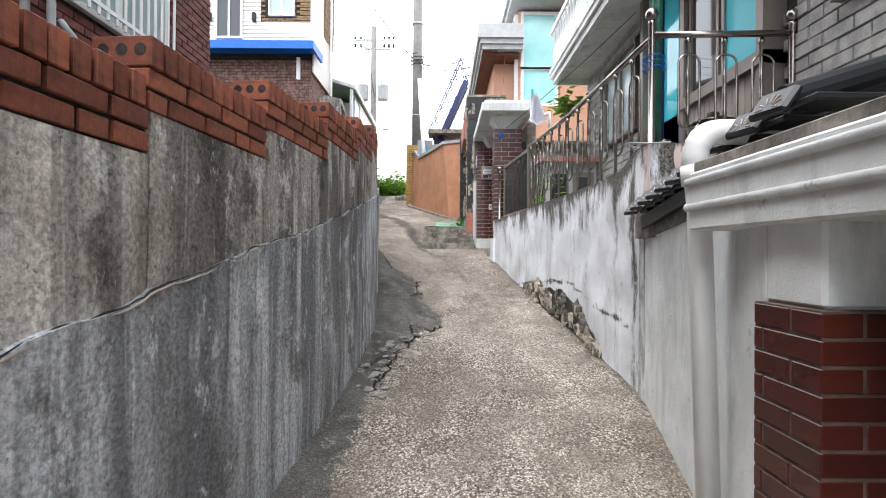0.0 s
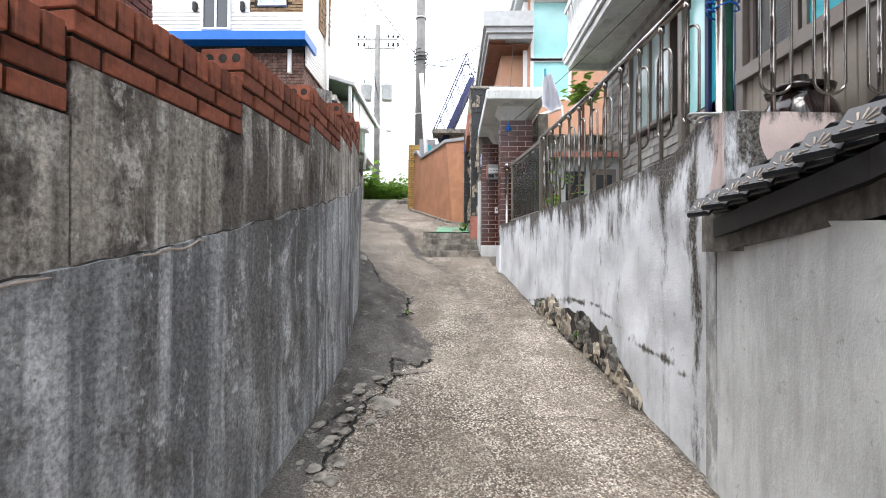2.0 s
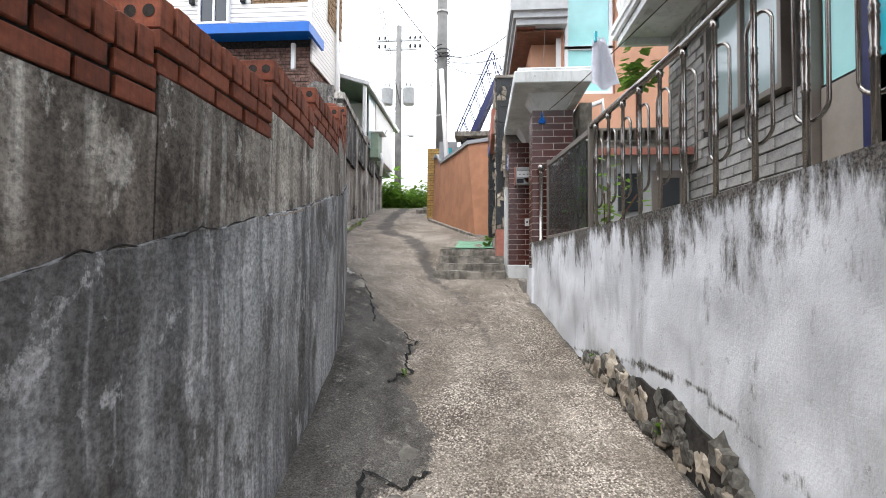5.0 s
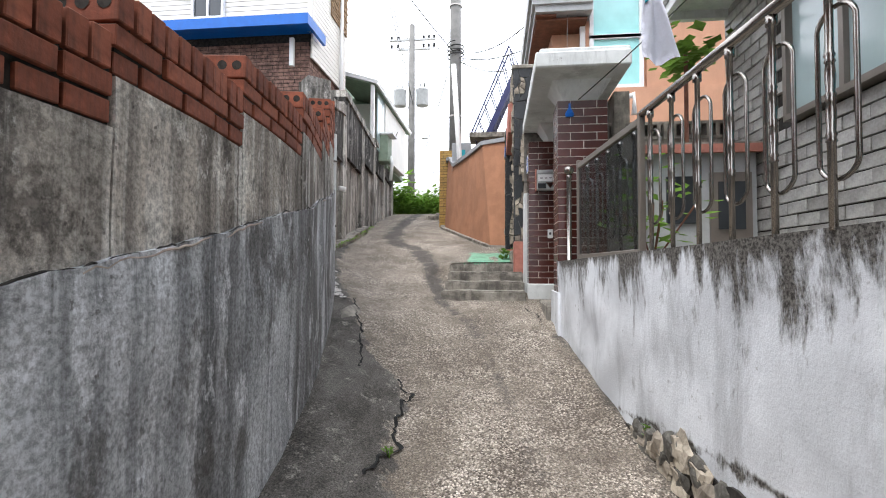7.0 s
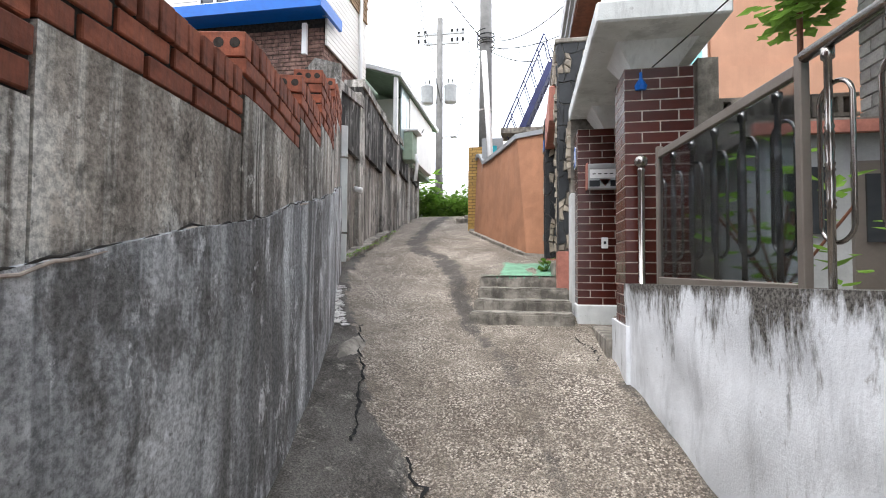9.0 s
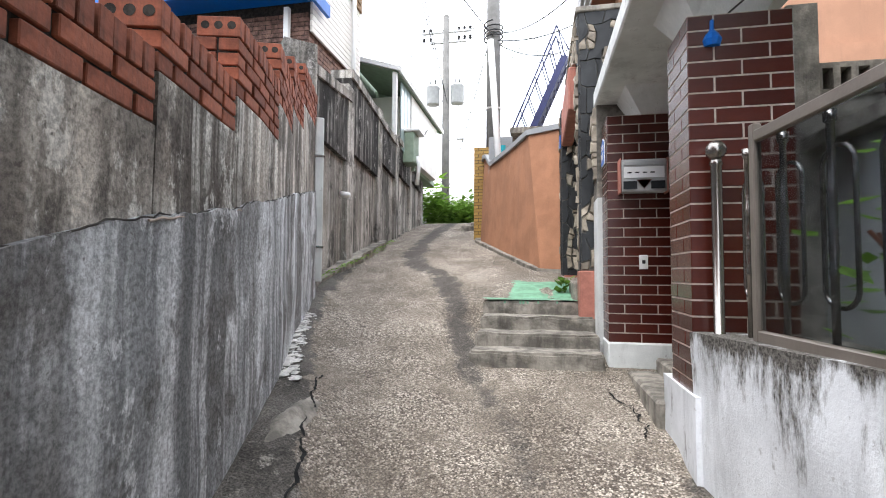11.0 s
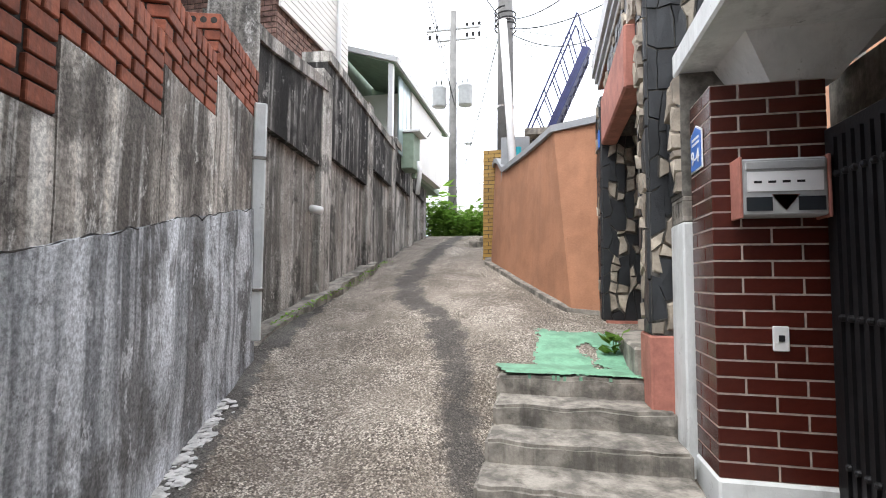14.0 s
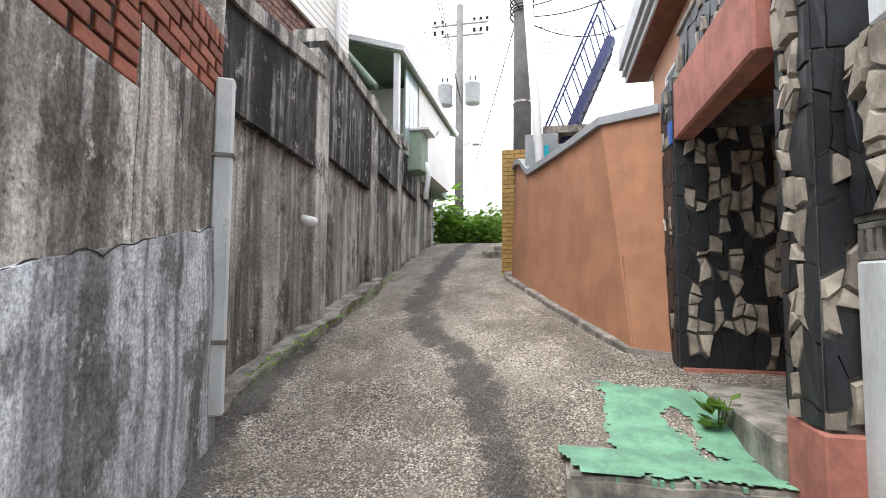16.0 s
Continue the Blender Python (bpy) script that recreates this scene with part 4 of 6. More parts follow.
foot = [(8.35 + 0.03 * i, random.uniform(-0.03, 0.12) * random.random(), 0.01 + 0.032 * random.random() ** 2) for i in range(48) for _ in range(3)]
rubbish("cement_crust", [(left_x(y) + 0.03 + o, y, s) for y, o, s in foot], "crust", "white cement crust flaking at the wall's foot", "rubble", 2)
rubbish("broken_cement", [(lerp(APRON, y) + random.gauss(0, 0.07), y, random.uniform(0.012, 0.045)) for y in [3.3 + 0.03 * i for i in range(48)]], "conc", "broken cement crumbs along the patched edge", "rubble", 4)
rubbish("gravel", [(random.uniform(lerp(LEFT, y) + 0.1, 1.0), y, random.uniform(0.004, 0.009)) for y in [1.5 + 0.028 * i for i in range(260)]], "conc", "loose small gravel scattered on the lane", "gravel", 6)


def crust(x, y, rx, ry, mat, label, seed):
    bm = bmesh.new()
    mid = bm.verts.new((x, y, ground_z(x, y) + 0.045))
    row = []
    for i in range(36):
        a = 2 * math.pi * i / 36
        r = 1 + 0.5 * noise.noise((math.cos(a) * 1.5, math.sin(a) * 1.5, seed)) + 0.25 * noise.noise((math.cos(a) * 6, math.sin(a) * 6, seed))
        px, py = x + rx * r * math.cos(a), y + ry * r * math.sin(a)
        row.append(bm.verts.new((px, py, ground_z(px, py) - 0.004)))
    for i in range(36):
        bm.faces.new((mid, row[i], row[(i + 1) % 36]))
    o = part("cement_patch", bm, mat, smooth=True)
    tagged(o, label, "patch", kind="structure")


crust(-1.12, 7.95, 0.08, 0.3, "conc", "rough cement crust at the wall's foot", 5)
crust(-0.13, 5.02, 0.14, 0.2, "conc", "raised cement patch on the lane", 8)
crust(-0.28, 4.1, 0.1, 0.14, "conc", "broken cement patch on the lane", 11)

# ---- stone-clad entrance ----
def stones(x0, x1, z0, z1, m, parent, seed, dark_at):
    """Slate slabs and broken quartz on the plane y = 0 of m; dark_at(u, v): the share of slate at a place of the face."""
    rnd = random.Random(seed)
    nx, nz = max(2, round((x1 - x0) / 0.072)), max(3, round((z1 - z0) / 0.085))
    j = [[(x0 + (x1 - x0) * (a + (rnd.uniform(-0.4, 0.4) if 0 < a < nx else 0)) / nx, z0 + (z1 - z0) * (b + (rnd.uniform(-0.45, 0.45) if 0 < b < nz else 0)) / nz) for b in range(nz + 1)] for a in range(nx + 1)]
    used = set()
    for a in range(nx):
        for b in range(nz):
            if (a, b) in used:
                continue
            dark = rnd.random() < dark_at((a + 0.5) / nx, (b + 0.5) / nz)
            tall = 1
            while tall < (3 if dark else 2) and b + tall < nz and (a, b + tall) not in used and rnd.random() < (0.85 if dark else 0.45):
                used.add((a, b + tall))
                tall += 1
            broad = 1
            if dark and a + 1 < nx and rnd.random() < 0.35 and all((a + 1, b + k) not in used for k in range(tall)) and dark_at((a + 1.5) / nx, (b + 0.5) / nz) > 0.3:
                used.update((a + 1, b + k) for k in range(tall))
                broad = 2
            quad = [j[a + i][b] for i in range(broad + 1)] + [j[a + broad][b + k] for k in range(1, tall + 1)] + [j[a + i][b + tall] for i in range(broad - 1, -1, -1)] + [j[a][b + k] for k in range(tall - 1, 0, -1)]
            cx, cz = sum(p[0] for p in quad) / len(quad), sum(p[1] for p in quad) / len(quad)
            bm = bmesh.new()
            h = rnd.uniform(0.01, 0.018) if dark else rnd.uniform(0.016, 0.045)
            k1, k2 = (0.95, 0.92) if dark else (rnd.uniform(0.74, 0.94), rnd.uniform(0.55, 0.8))
            sx, sz = (0, 0) if dark else (rnd.uniform(-0.006, 0.006), rnd.uniform(-0.008, 0.008))
            back = [bm.verts.new(m @ Vector((cx + sx + (p - cx) * k1, 0.0, cz + sz + (q - cz) * k1))) for p, q in quad]
            front = [bm.verts.new(m @ Vector((cx + sx + (p - cx) * k2, -h * rnd.uniform(0.7, 1.2), cz + sz + (q - cz) * (k1 + k2) / 2))) for p, q in quad]
            k = len(quad)
            for i in range(k):
                bm.faces.new((back[i], back[(i + 1) % k], front[(i + 1) % k], front[i]))
            bmesh.ops.triangulate(bm, faces=[bm.faces.new(front)])
            bmesh.ops.recalc_face_normals(bm, faces=bm.faces)
            part("stone", bm, "slate" if dark else "palestone", parent)


def framed(u, v):
    """Slate along both edges, broken quartz between."""
    return 0.93 if u < 0.25 or u > 0.72 else 0.12


def mixed(u, v):
    return 0.9 if u < 0.14 or v < 0.07 or 0.5 < v < 0.56 else 0.3


def banded(u, v):
    return 0.6 if u < 0.5 else 0.3


pier = thing("stone_pier", "entrance pier clad in black slate and pale broken stone", "pier", kind="structure")
part("core", B((0.51, 1.0, 10.22, 10.5, 2.3, 4.4), (0.625, 1.0, 9.96, 10.22, 3.1, 3.78)), "stonemortar", pier)
part("base", B((0.495, 1.0, 10.19, 10.5, 1.7, 2.33), bevel=0.01), "pink", pier, "peeling pink painted base")
stones(0.51, 0.64, 2.34, 3.78, Matrix.Translation((0, 10.22, 0)), pier, 3, banded)
stones(0.51, 1.0, 3.78, 4.4, Matrix.Translation((0, 10.22, 0)), pier, 13, banded)
stones(-10.5, -10.22, 2.34, 4.4, Matrix.Translation((0.51, 0, 0)) @ pose(0, 0, 0, 0, 0, -90), pier, 4, framed)
stones(-10.2, -9.96, 3.12, 3.78, Matrix.Translation((0.625, 0, 0)) @ pose(0, 0, 0, 0, 0, -90), pier, 5, banded)
back = thing("stone_wall", "porch wall of black slate and pale crazy-paved stone", "wall", kind="structure")
part("core", B((0.42, 1.25, 11.92, 12.25, 2.0, 4.4)), "stonemortar", back)
stones(0.42, 1.12, 2.28, 4.0, Matrix.Translation((0, 11.92, 0)), back, 8, mixed)
stones(-12.25, -11.92, 2.28, 4.4, Matrix.Translation((0.42, 0, 0)) @ pose(0, 0, 0, 0, 0, -90), back, 9, lambda u, v: 0.8)
infill = part("white_infill", B((0.62, 1.3, 9.945, 10.2, 1.5, 2.96), bevel=0.01), "white2")
tagged(infill, "narrow white plaster wall between gate and stone pier", "wall", kind="structure")
vent = thing("vent_block", "grey concrete breeze block with slots in the wall", "vent block", (0.665, 10.06, 2.962))
vent.rotation_euler = (0, 0, radians(-90))
for z0, z1 in ((0.0, 0.03), (0.11, 0.135)):
    part("rail", B((-0.13, 0.11, -0.04, 0.12, z0, z1), bevel=0.004), "conc", vent)
for i in range(5):
    part("rib", B((-0.13 + 0.052 * i, -0.098 + 0.052 * i, -0.04, 0.12, 0.03, 0.11)), "conc", vent)
# near-black sheet in place of the shade inside the slots
part("backing", B((-0.12, 0.1, 0.05, 0.11, 0.03, 0.11)), "black", vent)
beam = part("porch_beam", B((0.42, 0.56, 10.5, 12.05, 3.92, 4.36), bevel=0.015), "pink")
tagged(beam, "faded pink concrete beam over the porch", "beam", kind="structure")
# closes the porch; the interior's shade is put into its dark colour
ceil = part("porch_ceiling", B((0.56, 1.35, 10.5, 12.0, 4.2, 4.34)), "wood")
tagged(ceil, "porch ceiling in dark brown that stands for the shaded interior", "ceiling", kind="structure")
floor = part("porch_floor", B((0.46, 1.3, 10.5, 11.95, 1.8, 2.22), bevel=0.015), "conc")
tagged(floor, "raised concrete porch floor", "porch", kind="structure")
skirt = part("porch_skirting", B((0.44, 1.12, 11.86, 11.915, 2.2, 2.28)), "pink")
tagged(skirt, "pink skirting along the porch wall", "skirting", kind="structure")
door = thing("front_door", "orange-brown painted front door in the shaded porch", "door", (1.12, 11.35, 2.22))
part("frame", B((0, 0.1, 0.5, 0.57, 0, 1.75), (0, 0.1, -0.57, -0.5, 0, 1.75), (0, 0.1, -0.5, 0.5, 1.66, 1.75)), "orange", door)
part("leaf", B((0.03, 0.08, -0.5, 0.5, 0.0, 1.66)), "wood", door)
part("inner_wall", B((0.1, 0.2, -0.95, 0.6, -0.2, 1.8)), "stonemortar", door)
part("handle", B((0.0, 0.03, -0.42, -0.38, 0.8, 0.95), bevel=0.004), "steel", door)
plate2 = thing("blue_plate", "small blue address plate on the porch", "sign", (0.41, 11.97, 3.9))
part("plate", B((-0.015, 0.0, -0.05, 0.05, 0, 0.17), bevel=0.003), "sign", plate2)

# ---- orange garden wall with a grey coping ----
PLAN_O = [(-1.08, 15.7), (-1.03, 15.2), (-0.76, 14.5), (-0.43, 13.6), (-0.16, 12.95), (0.15, 12.2), (0.48, 12.1)]


def top_o(y):
    return lerp([(12, 4.3), (14.62, 4.3), (14.66, 4.3), (15.0, 4.55), (15.4, 4.62), (16, 4.62)], y)


wall_o = thing("garden_wall", "orange stuccoed garden wall with a painted grey coping", "wall", kind="structure")
HEAD_O = [(-1.0, 15.7), (-0.92, 15.2), (-0.68, 14.5), (-0.33, 13.6), (-0.12, 13.0), (-0.01, 12.68), (0.45, 12.42)]


def leaning(foot, head, low, high, thick, z0=2.3, z1=4.3, rows=8, out=0.0):
    """A wall whose face leans from the plan line foot, at z0, to the line head, at z1."""
    bm = bmesh.new()
    cols = []
    n = len(foot) - 1
    for i in range(n * 8 + 1):
        k, f = min(i // 8, n - 1), i / 8 - min(i // 8, n - 1)
        a, b = [Vector(p[k]).lerp(Vector(p[k + 1]), f) for p in (foot, head)]
        side = Vector(foot[k + 1]) - Vector(foot[k])
        nrm = Vector((-side.y, side.x)).normalized()
        col = []
        lo_z, hi_z = low(a.y), high(b.y)
        for r in range(rows + 1):
            z = lo_z + (hi_z - lo_z) * r / rows
            p = a.lerp(b, (z - z0) / (z1 - z0)) - nrm * (out + 0.012 * noise.noise((a.x * 3, a.y * 3, z * 3)))
            col.append(bm.verts.new((p.x, p.y, z)))
        for z, base in ((hi_z, b), (lo_z, a)):
            p = base + nrm * thick
            col.append(bm.verts.new((p.x, p.y, z)))
        cols.append(col)
    m = len(cols[0])
    for p, q in zip(cols, cols[1:]):
        for r in range(m):
            bm.faces.new((p[r], q[r], q[(r + 1) % m], p[(r + 1) % m]))
    bm.faces.new(cols[0])
    bm.faces.new(cols[-1][::-1])
    bmesh.ops.recalc_face_normals(bm, faces=bm.faces)
    return bm


part("wall", leaning(PLAN_O, HEAD_O, lambda y: lerp(GRADE, y) - 0.3, top_o, 0.2), "orange", wall_o)
part("coping", run_wall([(x - 0.035, y - 0.025) for x, y in HEAD_O], top_o, lambda y: top_o(y) + 0.075, 0.28, rows=1), "coping", wall_o)
part("buttress", leaning([(0.17, 12.2), (0.44, 12.12)], [(0.04, 12.65), (0.4, 12.46)], lambda y: 2.0, lambda y: 3.1, 0.05, rows=4, out=0.035), "orange", wall_o)
kerb = part("wall_foot", run_wall([(x - 0.07, y - 0.02) for x, y in PLAN_O], lambda y: lerp(GRADE, y) - 0.2, lambda y: lerp(GRADE, y) + 0.05, 0.1, rows=2, rough=0.02), "conc")
tagged(kerb, "rough mortar fillet along the garden wall's foot", "kerb", kind="structure")
tiled("yellow_pillar", -1.2, -0.75, 15.72, 16.2, 2.9, 4.95, "pillar of yellow glazed brick at the lane's bend", "yellow", "mortar", 0.068, 0.19, 0.008, "ws", "pillar")


# ---- brick veneers laid course by course, as one mesh a wall ----
def bond(x0, x1, z0, z1, m, l=0.2, h=0.067, gap=0.01, depth=0.012, holes=(), seed=1, jig=0.0, pick=None, parent=None, mat=None):
    """Raised bricks in running bond on the plane y = 0 of m, seen from -y; holes: (x0, x1, z0, z1)."""
    rnd = random.Random(seed)
    verts, faces, made = [], [], {}
    r = 0
    z = z0
    while z + h < z1 + 0.01:
        x = x0 - (l / 2 if r % 2 else 0)
        while x < x1:
            a, b = max(x, x0), min(x + l - gap, x1)
            x += l
            if b - a < 0.03 or any(a < q and b > p and z < w and z + h > v for p, q, v, w in holes):
                continue
            d = depth * (1 + rnd.uniform(-0.4, 0.4)) + rnd.uniform(0, jig)
            if pick and pick[0] <= a and b <= pick[1] and pick[2] <= z <= pick[3]:
                w = round(b - a, 3)
                if w not in made:
                    made[w] = brick_mesh("brick", w, 0.04, h - gap, mat, 0.003)
                o = new("brick", made[w])
                o.parent = parent
                o.matrix_basis = m @ Matrix.Translation(((a + b) / 2, 0.02 - d, z + (h - gap) / 2))
                continue
            k = len(verts)
            e = 0.003
            for yy, o in ((0.0, 0.0), (-d, e)):
                verts += [m @ Vector(p) for p in ((a + o, yy, z + o), (b - o, yy, z + o), (b - o, yy, z + h - gap - o), (a + o, yy, z + h - gap - o))]
            faces += [(k + 4, k + 5, k + 6, k + 7)] + [(k + i, k + (i + 1) % 4, k + 4 + (i + 1) % 4, k + 4 + i) for i in range(4)]
        z += h
        r += 1
    bm = bmesh.new()
    vs = [bm.verts.new(v) for v in verts]
    for f in faces:
        bm.faces.new([vs[i] for i in f])
    return bm


def stuff(ob):
    return tagged(ob, kind="stuff")


def window(parent, x0, x1, z0, z1, m, glass="darkglass", frame_mat="upvc", bars=1, depth=0.07, wide=0.045, sill=True):
    """A framed window on the plane y = 0 of m, seen from -y."""
    w = part("window", B((x0 - wide, x0, -depth, 0.02, z0 - wide, z1 + wide), (x1, x1 + wide, -depth, 0.02, z0 - wide, z1 + wide), (x0, x1, -depth, 0.02, z0 - wide, z0), (x0, x1, -depth, 0.02, z1, z1 + wide), rot=m),
             frame_mat, parent)
    part("pane", B((x0, x1, -depth * 0.35, -depth * 0.2, z0, z1), rot=m), glass, w)
    for i in range(bars):
        c = x0 + (x1 - x0) * (i + 1) / (bars + 1)
        part("mullion", B((c - wide * 0.5, c + wide * 0.5, -depth * 0.8, -depth * 0.36, z0, z1), rot=m), frame_mat, w)
    return w


SOUTH = lambda y: Matrix.Translation((0, y, 0))
EAST = lambda x: Matrix.Translation((x, 0, 0)) @ pose(0, 0, 0, 0, 0, 90)    # a face that looks to +x; its x runs with y
WEST = lambda x: Matrix.Translation((x, 0, 0)) @ pose(0, 0, 0, 0, 0, -90)   # a face that looks to -x; its x runs against y

# ---- plum brick house behind the old wall ----
h1 = thing("brick_house", "plum brick house with a barred window above the wall", "house", kind="structure")
part("wall", B((-9, -2.61, -8, 5.36, -1, 7.5)), "mortar", h1)
part("bricks", bond(-1, 5.37, 1.9, 7.5, EAST(-2.6), holes=[(3.2, 4.5, 3.2, 4.5)], seed=2, pick=(2.4, 5.37, 2.5, 4.3), parent=h1, mat="redwall"), "redwall", h1)
stuff(h1.children[-1])
part("bricks", bond(-9, -2.6, 3.2, 7.5, SOUTH(5.36) @ pose(0, 0, 0, 0, 0, 180) @ Matrix.Translation((11.6, 0, 0))), "redwall", h1)
stuff(h1.children[-1])
w = window(h1, 3.25, 4.45, 3.25, 4.45, EAST(-2.6), "paleglass", "upvc", 1, 0.04)
for i in range(14):
    part("bar", rod(bmesh.new(), (-2.5, 3.22 + 0.098 * i, 3.2), (-2.5, 3.22 + 0.098 * i, 4.5), 0.012, n=8), "upvc", w)
part("bar", B((-2.51, -2.49, 3.2, 4.52, 3.26, 3.29), (-2.51, -2.49, 3.2, 4.52, 4.0, 4.03)), "upvc", w)
gas = thing("gas_pipes", "grey gas meter pipework on the plum brick house", "pipes", (-2.55, 2.95, 2.4))
for dy, z1 in ((0.0, 2.0), (0.2, 0.8), (0.42, 0.55)):
    part("pipe", tube(bmesh.new(), [(0, dy, -0.4), (0, dy, z1 - 0.1), (0, dy - 0.03, z1), (0, dy - 0.15, z1 + 0.06)], 0.026, 10), "greypaint", gas, smooth=True)
    part("fitting", rod(bmesh.new(), (0, dy, 0.32), (0, dy, 0.42), 0.042, n=12), "upvc", gas, smooth=True)

# ---- house with cream siding and a blue canopy ----
h2 = thing("siding_house", "house of mottled brick below and cream siding above a blue canopy", "house", kind="structure")
part("wall", B((-11, -3.46, 12.62, 14.7, 2, 6.6), (-11, -3.42, 12.6, 14.7, 6.6, 10.5)), "mortar", h2)
part("bricks", bond(-8, -3.46, 3.6, 6.5, SOUTH(12.62), l=0.23, h=0.075, seed=5), "oldbrick", h2)
stuff(h2.children[-1])
part("bricks", bond(12.62, 14.7, 3.6, 6.4, EAST(-3.46), l=0.23, h=0.075, seed=6), "oldbrick", h2)
stuff(h2.children[-1])
for i in range(38):
    z = 6.6 + 0.1 * i
    x1 = -4.76 if z > 7.3 else -3.42
    part("siding_board", B((-9, x1, 12.56, 12.599, z + 0.014, z + 0.1), rot=None), "siding", h2)
    bm = B((-3.419, -3.38, 12.6, 14.7, z - 0.5 + 0.014, z - 0.4))
    part("siding_board", bm, "siding", h2)
part("bricks", bond(-4.74, -3.42, 7.33, 10.5, SOUTH(12.6), l=0.2, h=0.067, holes=[(-4.6, -3.85, 7.55, 8.75)], seed=7, depth=0.03), "tan", h2)
stuff(h2.children[-1])
part("bricks", bond(13.6, 14.7, 7.5, 10.5, EAST(-3.37), l=0.2, h=0.067, seed=8, depth=0.03), "tan", h2)
stuff(h2.children[-1])
window(h2, -4.5, -3.92, 7.6, 8.7, SOUTH(12.58), "paleglass", "upvc", 1)
window(h2, -5.85, -5.25, 7.0, 8.2, SOUTH(12.54), "darkglass", "upvc", 1)
part("canopy_roof", B((-9, -3.3, 12.05, 12.6, 6.6, 6.66), (-9, -3.3, 12.0, 12.06, 6.5, 6.7), (-3.3, -3.24, 12.0, 12.95, 6.5, 6.7)), "blue", h2, "bright blue canopy edge")
part("downpipe", B((-3.78, -3.7, 12.42, 12.5, 5.9, 6.45), (-3.45, -3.38, 12.5, 12.57, 6.6, 10.4)), "upvc", h2)
part("eave", B((-10, -2.95, 12.2, 15.2, 9.6, 9.8)), "iron", h2)
for x in (-6.1, -4.95):
    part("wall_lamp", B((x, x + 0.09, 12.45, 12.55, 7.4, 7.62), bevel=0.01), "iron", h2)
h2b = part("corner_pipe", rod(bmesh.new(), (-3.32, 14.2, 4.5), (-3.32, 14.2, 9.5), 0.04), "upvc", h2, smooth=True)

# ---- high retaining wall up the lane ----
wall_b = thing("wall_upper", "tall weathered concrete wall with recessed panels and black stains", "wall", kind="structure")
BAYS = [(10.45, 12.45, 4.72, 4.98, 4.0), (12.45, 14.4, 5.36, 5.3, 4.15), (14.4, 16.1, 5.28, 5.26, 4.45), (16.1, 18.0, 5.4, 5.36, 4.6), (18.0, 20.0, 5.45, 5.4, 4.8)]


def bx(y):
    return lerp([(10.36, -2.36), (10.9, -2.5), (14.43, -2.84), (20, -3.38)], y)


for y0, y1, za, zb, zp in BAYS:
    top = lambda y: za + (zb - za) * (y - y0) / (y1 - y0)
    line = [(bx(y0 + (y1 - y0) * i / 8), y0 + (y1 - y0) * i / 8) for i in range(9)]
    part("panel", run_wall([(x - 0.07, y) for x, y in line], lambda y: lerp(GRADE, y) - 0.3, lambda y: zp + 0.1, 0.25, rows=8, rough=0.01), "wallb", wall_b)
    part("upper_band", run_wall(line, lambda y: zp - 0.03 * (y - y0), top, 0.3, rows=6, rough=0.008), "wallb_top", wall_b, "black-stained upper band")
    part("coping", run_wall([(x + 0.035, y) for x, y in line], lambda y: top(y) - 0.11, lambda y: top(y) + 0.02, 0.36, rows=2, rough=0.008), "wallb", wall_b)
    part("pier", run_wall([(bx(y1 - 0.16) + 0.012, y1 - 0.16), (bx(y1 + 0.16) + 0.012, y1 + 0.16)], lambda y: lerp(GRADE, y) - 0.3, lambda y: zb + 0.12, 0.4, rows=8, rough=0.008), "wallb", wall_b)
part("end_pier", run_wall([(-2.2, 10.37), (-2.42, 10.62)], lambda y: 1.8, lambda y: 4.75, 0.35, rows=8, rough=0.01), "wallb", wall_b)
spout = thing("drain_spout", "white plastic drain spout jutting from the wall", "pipe", (-2.62, 12.1, 3.4))
part("spout", rod(bmesh.new(), (-0.02, 0, 0.02), (0.11, -0.02, -0.01), 0.045, n=14), "upvc", spout, smooth=True)
pipe = thing("corner_downpipe", "flat grey painted downpipe at the wall's corner", "pipe", (-2.13, 10.3, 2.2))
part("pipe", B((-0.04, 0.05, -0.03, 0.03, 0, 1.72), bevel=0.01, rot=pose(0, 0, 0, 0, 0, 30)), "white2", pipe)
for z in (0.35, 1.3):
    part("clip", B((-0.05, 0.06, -0.036, 0.036, z, z + 0.025), bevel=0.004, rot=pose(0, 0, 0, 0, 0, 30)), "steel", pipe)

ledge_b = part("foot_ledge", run_wall([(bx(y) + 0.13 + 0.04 * noise.noise((0, y * 4, 1)), y) for y in [14.6 - 0.06 * i for i in range(71)]][::-1], lambda y: lerp(GRADE, y) - 0.2,
               lambda y: lerp(GRADE, y) + 0.13 + 0.05 * noise.noise((0, y * 3, 8)), 0.25, step=0.06, rows=4, rough=0.05), "conc")
tagged(ledge_b, "rough broken cement ledge along the wall's foot", "ledge", kind="structure")

# moss and weeds along its foot
moss = bmesh.new()
rnd = random.Random(5)


def leaf(bm, at, size, up=0.3, rnd=rnd):
    """One pointed leaf blade of two folded halves."""
    a = rnd.uniform(0, 6.28)
    d = Vector((math.cos(a), math.sin(a), up + rnd.uniform(-0.3, 0.5))).normalized()
    s = d.cross(Vector((0, 0, 1))).normalized() * size * 0.36
    p = Vector(at)
    n = Vector((0, 0, size * 0.08))
    v = [bm.verts.new(q) for q in (p, p + d * size * 0.5 + s, p + d * size, p + d * size * 0.5 - s, p + d * size * 0.5 - n)]
    bm.faces.new((v[0], v[4], v[1]))
    bm.faces.new((v[4], v[2], v[1]))
    bm.faces.new((v[0], v[3], v[4]))
    bm.faces.new((v[4], v[3], v[2]))


